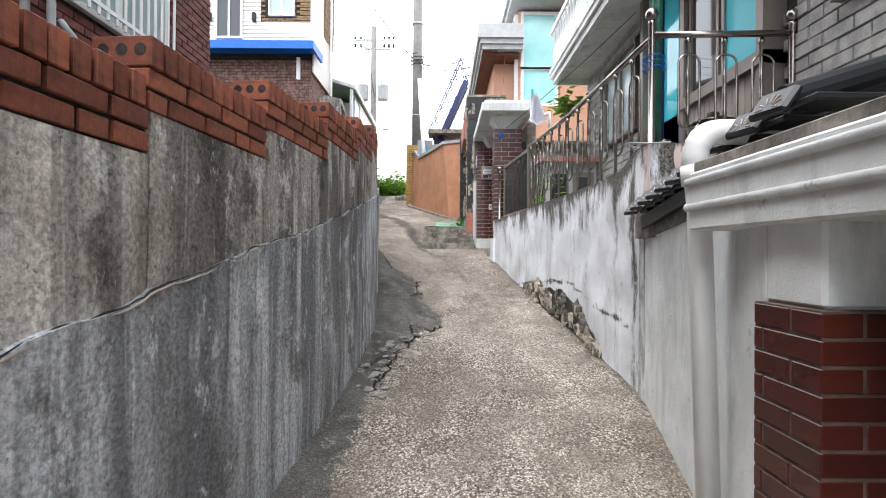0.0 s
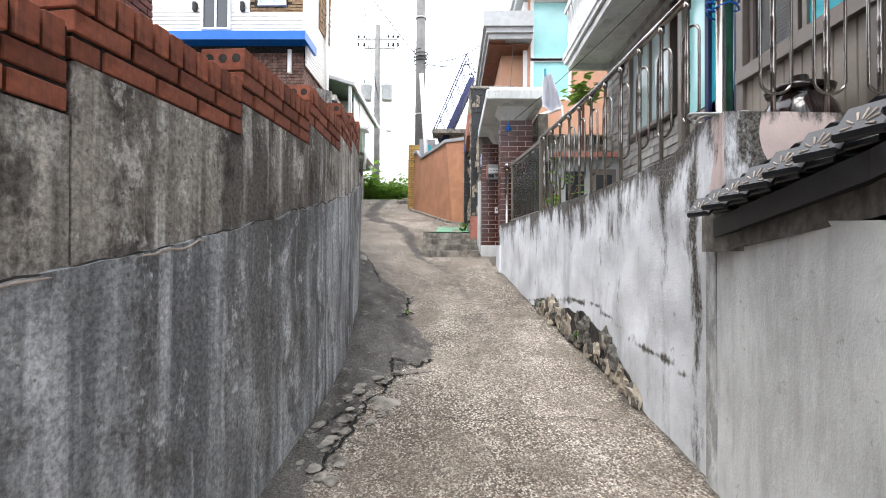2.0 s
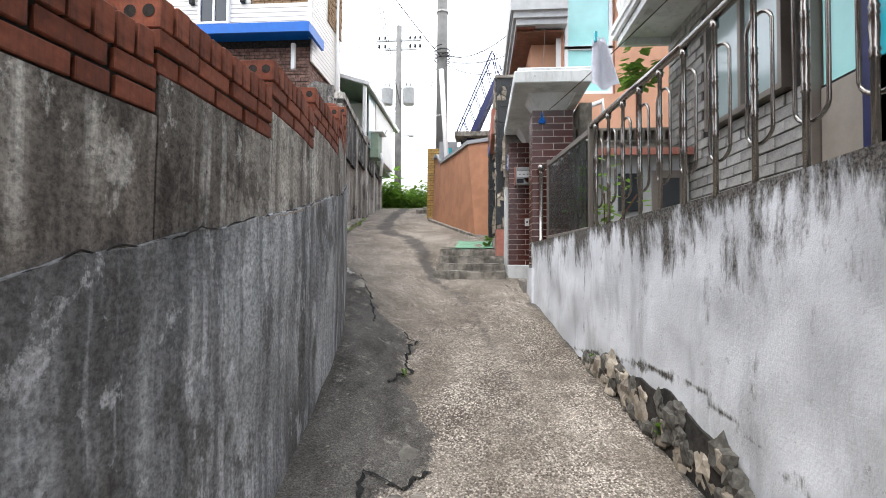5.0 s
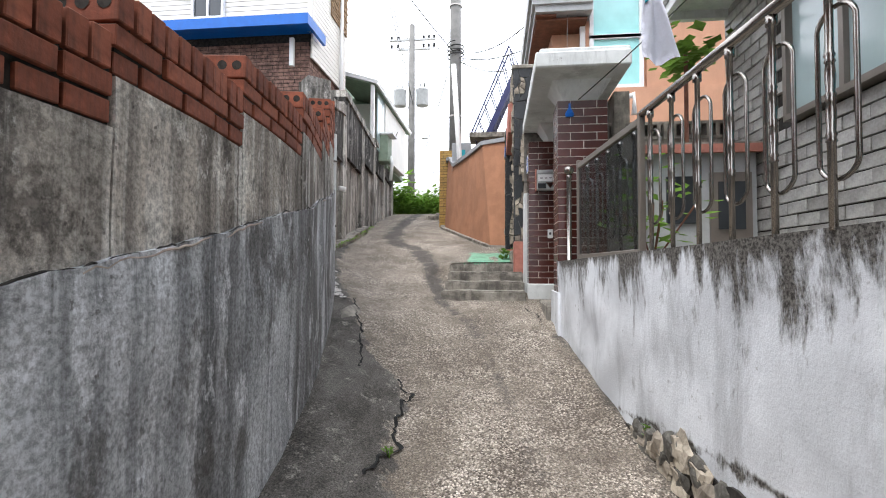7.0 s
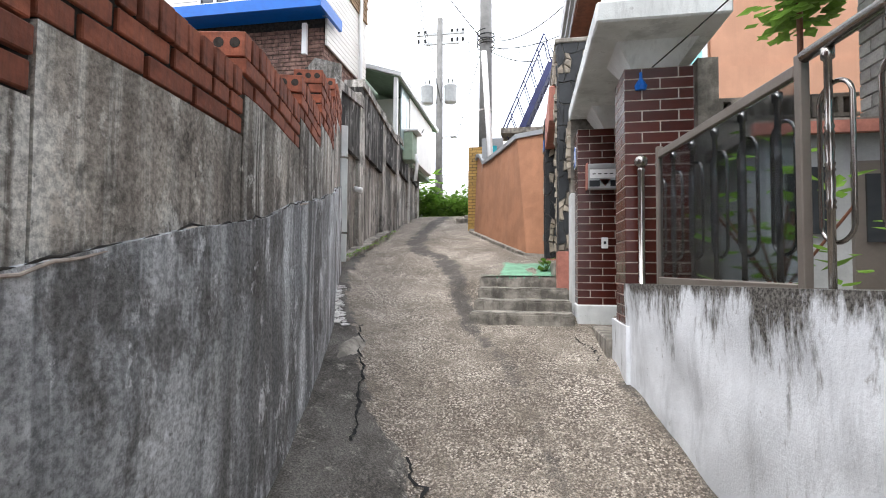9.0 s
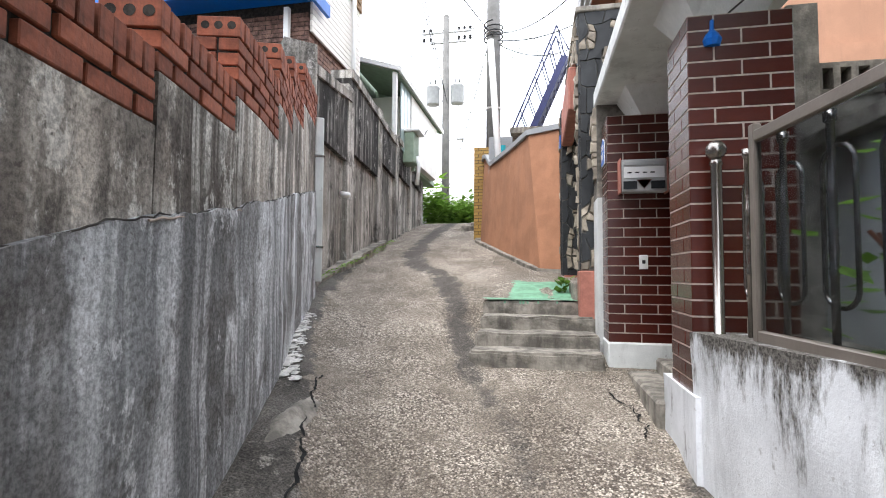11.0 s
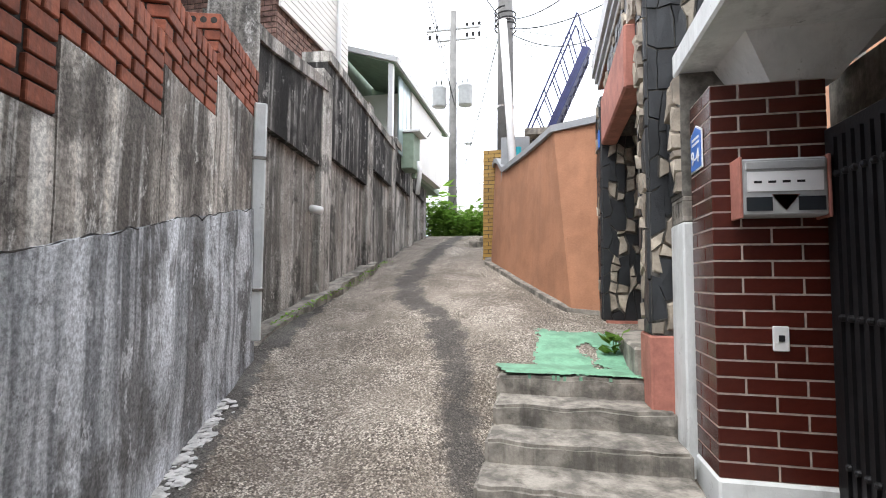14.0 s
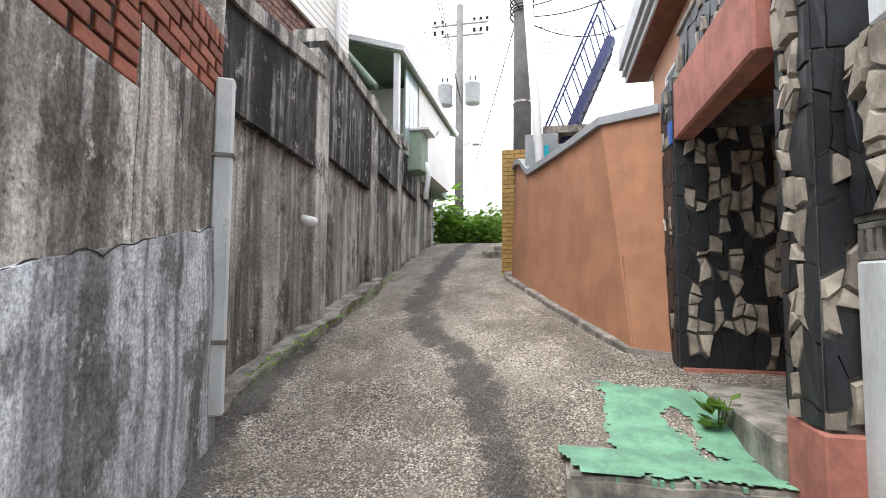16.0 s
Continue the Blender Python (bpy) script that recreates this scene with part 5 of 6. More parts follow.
for _ in range(420):
    y = rnd.uniform(10.9, 15)
    leaf(moss, (bx(y) + 0.1 + abs(rnd.gauss(0, 0.06)), y, ground_z(bx(y) + 0.1, y) + 0.08), rnd.uniform(0.015, 0.045))
o = part("wall_foot_weeds", moss, "leaf")
tagged(o, "low moss and weeds along the wall's foot", "weeds", kind="stuff")


def weed(x, y, z, n, size, label):
    th = thing("weed", label, "weed", (x, y, z))
    bm = bmesh.new()
    for _ in range(n):
        h = rnd.uniform(0, size)
        leaf(bm, (rnd.gauss(0, size * 0.15), rnd.gauss(0, size * 0.15), h), size * rnd.uniform(0.5, 0.9), 0.5)
    part("leaves", bm, "leaf", th)
    bm = bmesh.new()
    for _ in range(4):
        rod(bm, (0, 0, -0.02), (rnd.gauss(0, 0.3) * size, rnd.gauss(0, 0.3) * size, size), 0.003, n=5)
    part("stems", bm, "leaf", th)


weed(0.4, 11.05, ground_z(0.4, 11.05), 18, 0.16, "bright green broadleaf weed by the porch step")
weed(1.22, 5.2, 0.85, 26, 0.07, "small tuft of weeds at the white wall's foot")
weed(1.1, 6.25, 1.05, 16, 0.05, "tiny green weeds at the white wall's foot")
weed(-0.3, 6.0, 0.97, 8, 0.05, "small weed growing from a crack in the lane")

# ---- green veranda on top of the wall ----
ver = thing("veranda", "pale green enclosed veranda with a white lean-to roof", "veranda", kind="structure")
part("roof", B((-1.3, 0.0, 15.9, 21, 0.0, 0.1), rot=Matrix.Translation((-2.9, 0, 6.82)) @ pose(0, 0, 0, 0, 17, 0)), "upvc", ver)
part("ceiling", B((-1.25, -0.06, 15.95, 21, -0.03, -0.002), rot=Matrix.Translation((-2.9, 0, 6.82)) @ pose(0, 0, 0, 0, 17, 0)), "veranda", ver)
part("inner_wall", B((-4.3, -4.2, 15.9, 21, 5, 7.3), (-4.2, -3.1, 18.0, 18.1, 5, 7.2)), "veranda", ver)
part("floor", B((-4.3, -3.2, 15.2, 21, 5.1, 5.25)), "veranda", ver)
part("post", B((-3.1, -3.0, 15.98, 16.08, 5.2, 6.84), bevel=0.006), "upvc", ver)
for i in range(3):
    part("shutter", B((-3.06, -3.03, 16.5 + 0.28 * i, 16.75 + 0.28 * i, 5.2, 6.8)), "paleglass", ver)
part("wall", B((-4.2, -3.02, 17.4, 20.5, 5.2, 6.8)), "siding", ver)
ac = thing("outdoor_unit", "pale green cabinet on the wall beside the veranda", "cabinet", (-3.0, 17.2, 4.95))
part("body", B((-0.15, 0.2, -0.4, 0.1, 0.0, 0.75), bevel=0.015), "veranda", ac)
part("hood", B((-0.15, 0.35, -0.45, 0.15, 0.75, 0.8), bevel=0.008), "upvc", ac)
part("hose", tube(bmesh.new(), [(0.2, -0.1, 0.2), (0.26, -0.1, 0.0), (0.22, -0.12, -0.5)], 0.05, 8), "upvc", ac, smooth=True)

# ---- terrace house on the other side ----
h3 = thing("terrace_house", "two-storey house of grey marbled brick with bronze windows", "house", kind="structure")
HX = 2.45
part("wall", B((HX + 0.012, 9, -6, 8.3, 0.5, 9)), "mortar", h3)
part("bricks", bond(-8.3, 2.0, 2.0, 6.6, WEST(HX + 0.012), l=0.24, h=0.095, holes=[(-7.35, -6.0, 3.05, 4.2), (-5.75, -3.55, 2.1, 4.6)], depth=0.016, seed=11, jig=0.006, pick=(-8.3, -5.7, 1.9, 3.95), parent=h3, mat="greybrick"), "greybrick", h3)
stuff(h3.children[-1])
part("bricks", bond(HX + 0.02, 6, 2.0, 6.6, SOUTH(8.3) @ pose(0, 0, 0, 0, 0, 180) @ Matrix.Translation((-8.45, 0, 0)), l=0.24, h=0.095), "greybrick", h3)
stuff(h3.children[-1])
# frosted window in the brick
window(h3, -7.2, -6.1, 3.1, 4.15, WEST(HX), "paleglass", "alum", 1, 0.08)
# bronze bay: panelled foot, sliding windows over it
bay = thing("window_bay", "bronze aluminium bay with panelled foot and teal film windows", "window", kind="structure")
part("bay_frame", B((HX - 0.16, HX + 0.05, 3.5, 5.7, 2.02, 2.1), (HX - 0.18, HX + 0.05, 3.5, 4.72, 2.88, 2.98), (HX - 0.16, HX + 0.05, 3.5, 3.58, 2.1, 4.6), (HX - 0.16, HX + 0.05, 4.66, 4.74, 2.1, 4.6), (HX - 0.16, HX + 0.05, 5.62, 5.7, 2.1, 4.6),
                    (HX - 0.16, HX + 0.05, 3.5, 5.7, 4.5, 4.6)), "alum", bay)
for i in range(13):
    y = 3.59 + 0.083 * i
    part("panel_strip", B((HX - 0.13, HX - 0.1, y + 0.003, y + 0.08, 2.1, 2.88), bevel=0.004), "panel", bay)
part("backing", B((HX - 0.1, HX + 0.02, 3.55, 5.65, 2.08, 2.9)), "black", bay)
for y0, y1, g in ((3.6, 4.1, "teal"), (4.14, 4.64, "darkglass")):
    part("pane", B((HX - 0.1, HX - 0.085, y0 + 0.04, y1 - 0.04, 3.02, 4.46)), g, bay)
    part("sash", B((HX - 0.12, HX - 0.06, y0, y0 + 0.04, 2.98, 4.5), (HX - 0.12, HX - 0.06, y1 - 0.04, y1, 2.98, 4.5), (HX - 0.12, HX - 0.06, y0, y1, 2.98, 3.02), (HX - 0.12, HX - 0.06, y0, y1, 4.46, 4.5)), "alum", bay)
part("door_pane", B((HX - 0.1, HX - 0.085, 4.82, 5.2, 2.2, 4.4)), "teal", bay, "teal film on the door glass")
part("door_frame", B((HX - 0.13, HX - 0.06, 4.75, 4.82, 2.1, 4.5), (HX - 0.13, HX - 0.06, 5.2, 5.26, 2.1, 4.5), (HX - 0.13, HX - 0.06, 4.82, 5.2, 2.1, 2.22)), "navy", bay)
part("pane", B((HX - 0.1, HX - 0.085, 5.28, 5.6, 2.9, 4.5)), "aqua", bay)
part("panel", B((HX - 0.11, HX - 0.08, 5.27, 5.61, 2.1, 2.88)), "panel", bay)
window(h3, -2.95, -2.5, 3.1, 4.2, WEST(HX), "teal", "alum", 0, 0.08)
# balcony with a white balustrade
bal = thing("balcony", "white balcony slab with a moulded edge and balusters", "balcony", (2.15, 5, 4.36), kind="structure")
part("slab", B((-0.3, 0.32, -9, 3.3, 0.08, 0.24), bevel=0.006), "white2", bal)
part("moulding", B((-0.34, -0.28, -9, 3.34, 0.1, 0.17), (-0.36, -0.28, -9, 3.36, 0.17, 0.24), (-0.3, -0.24, -9, 3.3, 0.0, 0.1), (-0.24, 0.32, 3.24, 3.3, 0.0, 0.1)), "white2", bal)
part("top_rail", B((-0.34, -0.22, -9, 3.34, 0.86, 0.94), (-0.22, 0.32, 3.22, 3.34, 0.86, 0.94)), "white2", bal)
me = None
for i in range(46):
    y = 3.2 - 0.15 * i
    if me is None:
        me = part("baluster", lathe(bmesh.new(), [(0.05, 0.24), (0.05, 0.28), (0.025, 0.32), (0.055, 0.45), (0.03, 0.6), (0.025, 0.7), (0.05, 0.8), (0.05, 0.86)], 8), "white2", bal, smooth=True)
        me.location = (-0.28, y, 0)
    else:
        o = new("baluster", me.data)
        o.parent = bal
        o.location = (-0.28, y, 0)
green_pole = thing("green_pole", "green painted awning pole tied to the corner post", "pole", (1.53, 3.52, 2.2))
part("pole", rod(bmesh.new(), (0, 0, 0), (0.03, 0.02, 2.4), 0.035, n=14), "green_pipe", green_pole, smooth=True)
for z in (0.62, 0.66, 0.7):
    part("wire", tube(bmesh.new(), [(-0.03 + 0.075 * math.cos(a), -0.03 + 0.07 * math.sin(a), z + 0.01 * math.sin(3 * a)) for a in (2 * math.pi * i / 16 for i in range(16))], 0.005, 5, True), "blue", green_pole)


def onggi(x, y, z, s):
    th = thing("onggi_jar", "dark brown glazed earthenware jar with a lid", "jar", (x, y, z), group="jars on the terrace")
    part("body", lathe(bmesh.new(), [(0.13 * s, 0), (0.2 * s, 0.12 * s), (0.235 * s, 0.25 * s), (0.2 * s, 0.38 * s), (0.15 * s, 0.44 * s), (0.17 * s, 0.47 * s)], 24), "jar", th, smooth=True)
    part("lid", lathe(bmesh.new(), [(0.19 * s, 0.47 * s), (0.2 * s, 0.5 * s), (0.1 * s, 0.54 * s), (0.06 * s, 0.55 * s), (0.05 * s, 0.59 * s), (0.02 * s, 0.6 * s)], 24), "jar", th, smooth=True)


onggi(2.1, 3.8, 2.1, 0.85)
onggi(1.8, 3.95, 2.1, 0.55)
towel = thing("towel", "white towel hung on a washing line", "towel", (1.17, 6.4, 3.6))
bm = bmesh.new()
g = [[bm.verts.new((0.2 * (i / 8 - 0.4) * (0.4 + 0.75 * j / 9) + 0.05 * j / 9, 0.03 * math.sin(i * 1.3 + j * 0.4), -0.42 * j / 9 * (1 - 0.25 * abs(i / 8 - 0.45)))) for j in range(10)] for i in range(9)]
for i in range(8):
    for j in range(9):
        bm.faces.new((g[i][j], g[i + 1][j], g[i + 1][j + 1], g[i][j + 1]))
bmesh.ops.solidify(bm, geom=bm.faces[:], thickness=0.006)
part("cloth", bm, "cloth", towel, smooth=True)
part("peg", B((-0.02, 0.0, -0.015, 0.015, -0.03, 0.05)), "teal", towel, "turquoise clothes peg")

# yard behind the glass panel
yard = thing("yard_wall", "low grey yard wall with breeze blocks beside the gate", "wall", kind="structure")
part("wall", B((1.27, 2.6, 8.62, 8.8, 1.8, 3.3)), "conc", yard)
for i in range(4):
    x = 1.31 + 0.33 * i
    b = part("breeze_block", B((x, x + 0.32, 8.6, 8.82, 3.3, 3.33), (x, x + 0.32, 8.6, 8.82, 3.45, 3.48), *[(x + 0.088 * k, x + 0.088 * k + 0.035, 8.6, 8.82, 3.33, 3.45) for k in range(4)]), "conc", yard)
shed = thing("yard_shed", "low grey shed with a dark door behind the railing", "shed", kind="structure")
part("wall", B((1.6, 2.43, 7.75, 8.55, 1.98, 2.95)), "greypaint", shed)
part("roof", B((1.5, 2.43, 7.65, 8.6, 2.95, 3.02)), "conc", shed)
part("roof_edge", B((1.48, 2.43, 7.62, 7.66, 2.93, 3.0)), "pink", shed)
part("door", B((2.05, 2.38, 7.72, 7.752, 2.0, 2.78)), "alum", shed)
part("door_glass", B((2.11, 2.32, 7.705, 7.722, 2.3, 2.7)), "darkglass", shed)
part("window", B((1.7, 1.95, 7.72, 7.752, 2.35, 2.75)), "darkglass", shed)
ivy = thing("potted_shrub", "leafy green shrub in the yard behind the railing", "shrub", (1.45, 7.3, 2.0))
bm = bmesh.new()
for _ in range(90):
    leaf(bm, (rnd.gauss(0, 0.16), rnd.gauss(0, 0.3), abs(rnd.gauss(0.35, 0.2))), rnd.uniform(0.07, 0.16), 0.1)
part("leaves", bm, "leaf", ivy)
bm = bmesh.new()
for i in range(7):
    rod(bm, (0, 0, 0), (rnd.gauss(0, 0.14), rnd.gauss(0, 0.22), 0.45), 0.007, n=6)
part("stems", bm, "wood", ivy)
vine = thing("grape_vine", "grape vine with large green leaves under the balcony", "vine", (2.1, 8.35, 2.0))
part("stem", rod(bmesh.new(), (0, 0, 0), (0.0, 0.0, 2.1), 0.02), "wood", vine)
bm = bmesh.new()
for _ in range(130):
    leaf(bm, (rnd.gauss(0, 0.12), rnd.gauss(0, 0.16), 1.92 + abs(rnd.gauss(0, 0.14))), rnd.uniform(0.09, 0.18), -0.2)
part("leaves", bm, "leaf", vine)

# ---- peach house with the white bay window ----
h4 = thing("peach_house", "peach-painted house with white bay window and deep grey eaves", "house", kind="structure")
part("wall", B((1.35, 8, 13.2, 17.2, 2, 7.0), (1.9, 8, 12.75, 13.2, 2, 5.35), bevel=0.0), "peach", h4)
part("upper_wall", B((1.95, 3.05, 12.86, 13.2, 5.35, 7.9), (3.05, 8, 12.8, 13.2, 5.35, 7.9)), "peach", h4)
window(h4, 2.08, 2.92, 5.42, 6.3, SOUTH(12.84), "aqua", "upvc", 0, 0.08, 0.07)
window(h4, 2.08, 2.92, 6.38, 7.75, SOUTH(12.84), "aqua", "upvc", 0, 0.08, 0.07)
window(h4, -13.55, -12.95, 5.42, 7.75, WEST(1.93), "aqua", "upvc", 1, 0.08, 0.06)
part("porch_ceiling", B((1.0, 1.94, 12.6, 13.3, 6.62, 6.66)), "wood", h4)
for i, (o, z0, z1) in enumerate(((0.0, 6.95, 7.3), (0.06, 6.82, 6.95), (0.12, 6.7, 6.82))):
    part("eave", B((0.85 + o, 2.0, 12.3 + o, 17.8, z0, z1)), "greypaint", h4)
part("eave", B((1.7, 8.5, 12.2, 17.8, 7.92, 8.1), (1.64, 8.5, 12.12, 17.8, 8.1, 8.35)), "greypaint", h4)
part("soffit", B((0.98, 1.36, 12.5, 17.7, 6.66, 6.69)), "wood", h4)
window(h4, -16.0, -15.2, 4.7, 6.0, WEST(1.35), "paleglass", "upvc", 0, 0.06)
part("drain", tube(bmesh.new(), [(2.05, 12.7, 5.0), (2.05, 12.3, 4.8), (2.6, 12.0, 4.95), (2.6, 12.0, 4.6)], 0.05, 10), "upvc", h4, smooth=True)
cap = thing("stone_parapet", "crazy-paved slate parapet above the porch", "parapet", kind="structure")
part("core", B((0.5, 1.3, 10.22, 12.0, 4.36, 4.75)), "stonemortar", cap)
stones(0.5, 1.3, 4.38, 4.75, SOUTH(10.22), cap, 21, banded)
stones(-12.0, -10.22, 4.38, 4.75, WEST(0.5), cap, 22, banded)
part("coping", B((0.47, 1.3, 10.19, 12.02, 4.75, 4.8), bevel=0.008), "conc", cap)

# ---- near right: plastered wall, tiled pillar, moulded canopy, roof tiles, downpipe ----
NEAR = [(1.36, 3.3), (1.18, 2.3), (0.9, 1.36)]
near = part("plaster_wall", run_wall(NEAR, lambda y: lerp(GRADE, y) - 0.3, lambda y: lerp([(1.3, 1.6), (3.3, 1.74)], y), 0.35, rows=14, rough=0.006, damp=lambda y, s, z: max(0.0, 0.2 - s) * 1.4), "white2")
tagged(near, "smooth white plastered wall with a grimy foot", "wall", kind="structure")
edge = part("wall_strip", run_wall([(1.35, 3.36), (1.35, 3.27)], lambda y: 0.3, lambda y: 1.74, 0.3, rows=6, damp=lambda y, s, z: 0.2), "white2")
tagged(edge, "narrow plaster strip where two walls meet", "wall", kind="structure")
tiled("gate_pillar", 0.87, 1.5, 1.12, 1.36, -0.3, 1.37, "squat pillar of brown glazed tiles under the moulded canopy", grout="darkgrout", faces="ws", length=0.2, pitch=0.0645)
top = part("plaster_block", B((0.9, 1.5, 1.15, 1.36, 1.37, 1.6), bevel=0.01), "white2")
tagged(top, "white plaster wall above the tiled pillar", "wall", kind="structure")
sticker = part("sticker", B((1.02, 1.07, 1.116, 1.119, 1.15, 1.165)), "yellow")
tagged(sticker, "small yellow sticker on dark tiles", "sticker")
# the second box is an unseen block added to shade the gate recess
behind = part("near_house", B((1.5, 8, -6, 3.25, -1.2, 1.6), (0.87, 1.5, -6, 0.42, -1.2, 1.57)), "white2")
tagged(behind, "plastered ground floor by the lane, with an unseen block that shades the pillar", "house", kind="structure")
ledge = thing("moulded_canopy", "weathered white concrete canopy with two rounded mouldings", "canopy", (0.85, 0, 1.58), kind="structure")
part("slab", B((0.0, 2.5, -4, 1.69, 0.0, 0.2), bevel=0.008), "white2", ledge)
for z in (0.08, 0.167):
    bm = bmesh.new()
    rod(bm, (0.0, -4, z), (0.0, 1.7, z), 0.0135, n=14)
    rod(bm, (-0.01, 1.69, z), (0.3, 1.69, z), 0.0135, n=14)
    part("moulding", bm, "white2", ledge, smooth=True)
part("top_band", B((0.012, 2.5, -4, 1.68, 0.2, 0.235), bevel=0.004), "conc", ledge)
dp = thing("downpipe", "thick white plastic downpipe with an elbow", "pipe", (0.93, 1.77, 0.2))
part("pipe", tube(bmesh.new(), [(0.05, 0.0, 0), (0.0, 0.0, 1.45), (-0.02, -0.01, 1.6)], 0.041, 18), "upvc", dp, smooth=True)
part("collar", tube(bmesh.new(), [(-0.016, -0.01, 1.55), (-0.022, -0.01, 1.62)], 0.05, 18), "upvc", dp, smooth=True)
part("elbow", tube(bmesh.new(), [(-0.022, -0.01, 1.6)] + [(0.06 - 0.08 * math.cos(a), -0.01, 1.66 + 0.08 * math.sin(a)) for a in (math.pi / 2 * i / 7 for i in range(8))] + [(0.5, -0.01, 1.75)], 0.046, 18), "upvc", dp, smooth=True)

roof = thing("tile_roof", "small lean-to roof of black glazed tiles with rounded ends", "roof", kind="structure")
for i in range(11):
    y = 3.15 - 0.165 * i
    x = lerp([(1.2, 0.98), (3.2, 1.24)], y)
    z = lerp([(1.2, 2.0), (2.1, 1.9), (3.2, 1.79)], y)
    bm = bmesh.new()
    rod(bm, (x + 0.03, y, z + 0.01), (x + 0.55, y - 0.02, z + 0.17), 0.045, n=12)
    t1 = part("tile", bm, "rooftile", roof, smooth=False)
    bm = bmesh.new()
    tip = Matrix.Translation((x, y, z)) @ pose(0, 0, 0, 0, 38, 12)
    end = B((-0.014, 0.014, -0.068, 0.068, -0.055, 0.05), bevel=0.01, rot=tip)
    part("end_plate", end, "rooftile", t1, "black end tile with a white flower relief")
    for k in range(7):
        a = math.pi * (k / 6) * 1.1 - 0.16
        rod(bm, tip @ Vector((-0.015, 0.016 * math.cos(a), 0.016 * math.sin(a) - 0.03)), tip @ Vector((-0.015, 0.04 * math.cos(a), 0.05 * math.sin(a) - 0.03)), 0.0015, 0.0035, n=6)
    part("flower", bm, "palemortar", t1, "pale flower relief on the tile end")
    part("pan_tile", B((x + 0.02, x + 0.55, y - 0.145, y - 0.02, z - 0.03, z - 0.01), bevel=0.004, rot=None), "rooftile", roof)
part("eaves_board", run_wall([(1.30, 3.2), (1.14, 2.2), (1.0, 1.75)], lambda y: lerp([(1.2, 1.86), (3.2, 1.66)], y), lambda y: lerp([(1.2, 1.92), (3.2, 1.745)], y), 0.3, rows=1), "iron", roof)
part("bedding", run_wall([(1.33, 3.22), (1.17, 2.25), (1.02, 1.75)], lambda y: lerp([(1.2, 1.75), (3.2, 1.6)], y), lambda y: lerp([(1.2, 1.86), (3.2, 1.66)], y), 0.3, rows=2, rough=0.03), "stonemortar", roof)
part("deck", B((1.3, 2.4, 1.0, 3.3, 1.6, 1.78)), "conc", roof)

# ---- poles, cables, stair, distance ----
def pole(x, y, z0, z1, r0, r1, label):
    th = thing("utility_pole", label, "utility pole", (x, y, z0))
    part("shaft", rod(bmesh.new(), (0, 0, 0), (0, 0, z1 - z0), r0, r1, 18), "poleconc", th, smooth=True)
    return th


p1 = pole(-3.78, 26, 3.3, 13.5, 0.19, 0.13, "concrete utility pole carrying two grey transformers")
for dx in (-0.55, 0.52):
    tr = part("transformer", lathe(bmesh.new(), [(0.27, 6.25), (0.29, 6.28), (0.29, 6.95), (0.31, 6.97), (0.31, 7.02), (0.22, 7.1)], 18, Matrix.Translation((dx, -0.1, 0))), "greypaint", p1, smooth=True)
    for k in (-0.1, 0.1):
        part("bushing", rod(bmesh.new(), (dx + k, -0.1, 7.05), (dx + k, -0.1, 7.35), 0.04, 0.025, 8), "iron", tr)
part("crossarm", B((-1.1, 1.1, -0.06, 0.06, 9.45, 9.53)), "greypaint", p1)
part("crossarm", B((-0.7, 0.9, -0.06, 0.06, 9.0, 9.08)), "greypaint", p1)
for dx in (-1.0, -0.7, 0.55, 0.8, 1.05):
    for z in (9.6, 9.2):
        part("insulator", lathe(bmesh.new(), [(0.04, 0), (0.07, 0.05), (0.04, 0.08), (0.07, 0.13), (0.03, 0.18)], 8, Matrix.Translation((dx, 0.06, z - 0.06))), "iron", p1)
part("lamp_arm", tube(bmesh.new(), [(0, 0, 4.6), (0.35, -0.1, 4.75), (0.55, -0.1, 4.72)], 0.025, 8), "greypaint", p1)
part("lamp_head", B((0.5, 0.8, -0.18, -0.02, 4.66, 4.76), bevel=0.03), "greypaint", p1)
p2 = pole(-1.0, 18.0, 3.3, 12.6, 0.2, 0.15, "tall weathered concrete utility pole behind the garden wall")
for z in (1.6, 3.2, 5.2, 6.6):
    part("band", rod(bmesh.new(), (0, 0, z), (0, 0, z + 0.05), 0.195, n=16), "steel", p2)
part("cable_coil", tube(bmesh.new(), [(0.24 * math.cos(a), 0.24 * math.sin(a), 5.0 + 0.02 * a) for a in (0.4 * i for i in range(60))], 0.018, 6), "cable", p2)
p3 = pole(-5.6, 36, 3.0, 9.5, 0.15, 0.11, "slim concrete pole far up the lane")
wp = thing("white_pole", "leaning white plastic pole behind the garden wall", "pole", (-0.52, 14.5, 4.3))
part("pole", rod(bmesh.new(), (0, 0, -1), (-0.22, 0, 2.35), 0.06, n=16), "upvc", wp, smooth=True)
bx2 = thing("metal_flashing", "grey sheet-metal box behind the garden wall", "box", (-0.6, 14.9, 4.3))
part("sheet", B((-0.2, 0.25, -0.1, 0.0, -0.5, 0.6), (0.1, 0.9, 0.25, 0.9, -0.8, 0.55), bevel=0.01), "coping", bx2)
part("bottle", rod(bmesh.new(), (0.08, -0.2, 0.1), (0.08, -0.2, 0.4), 0.05), "teal", bx2)


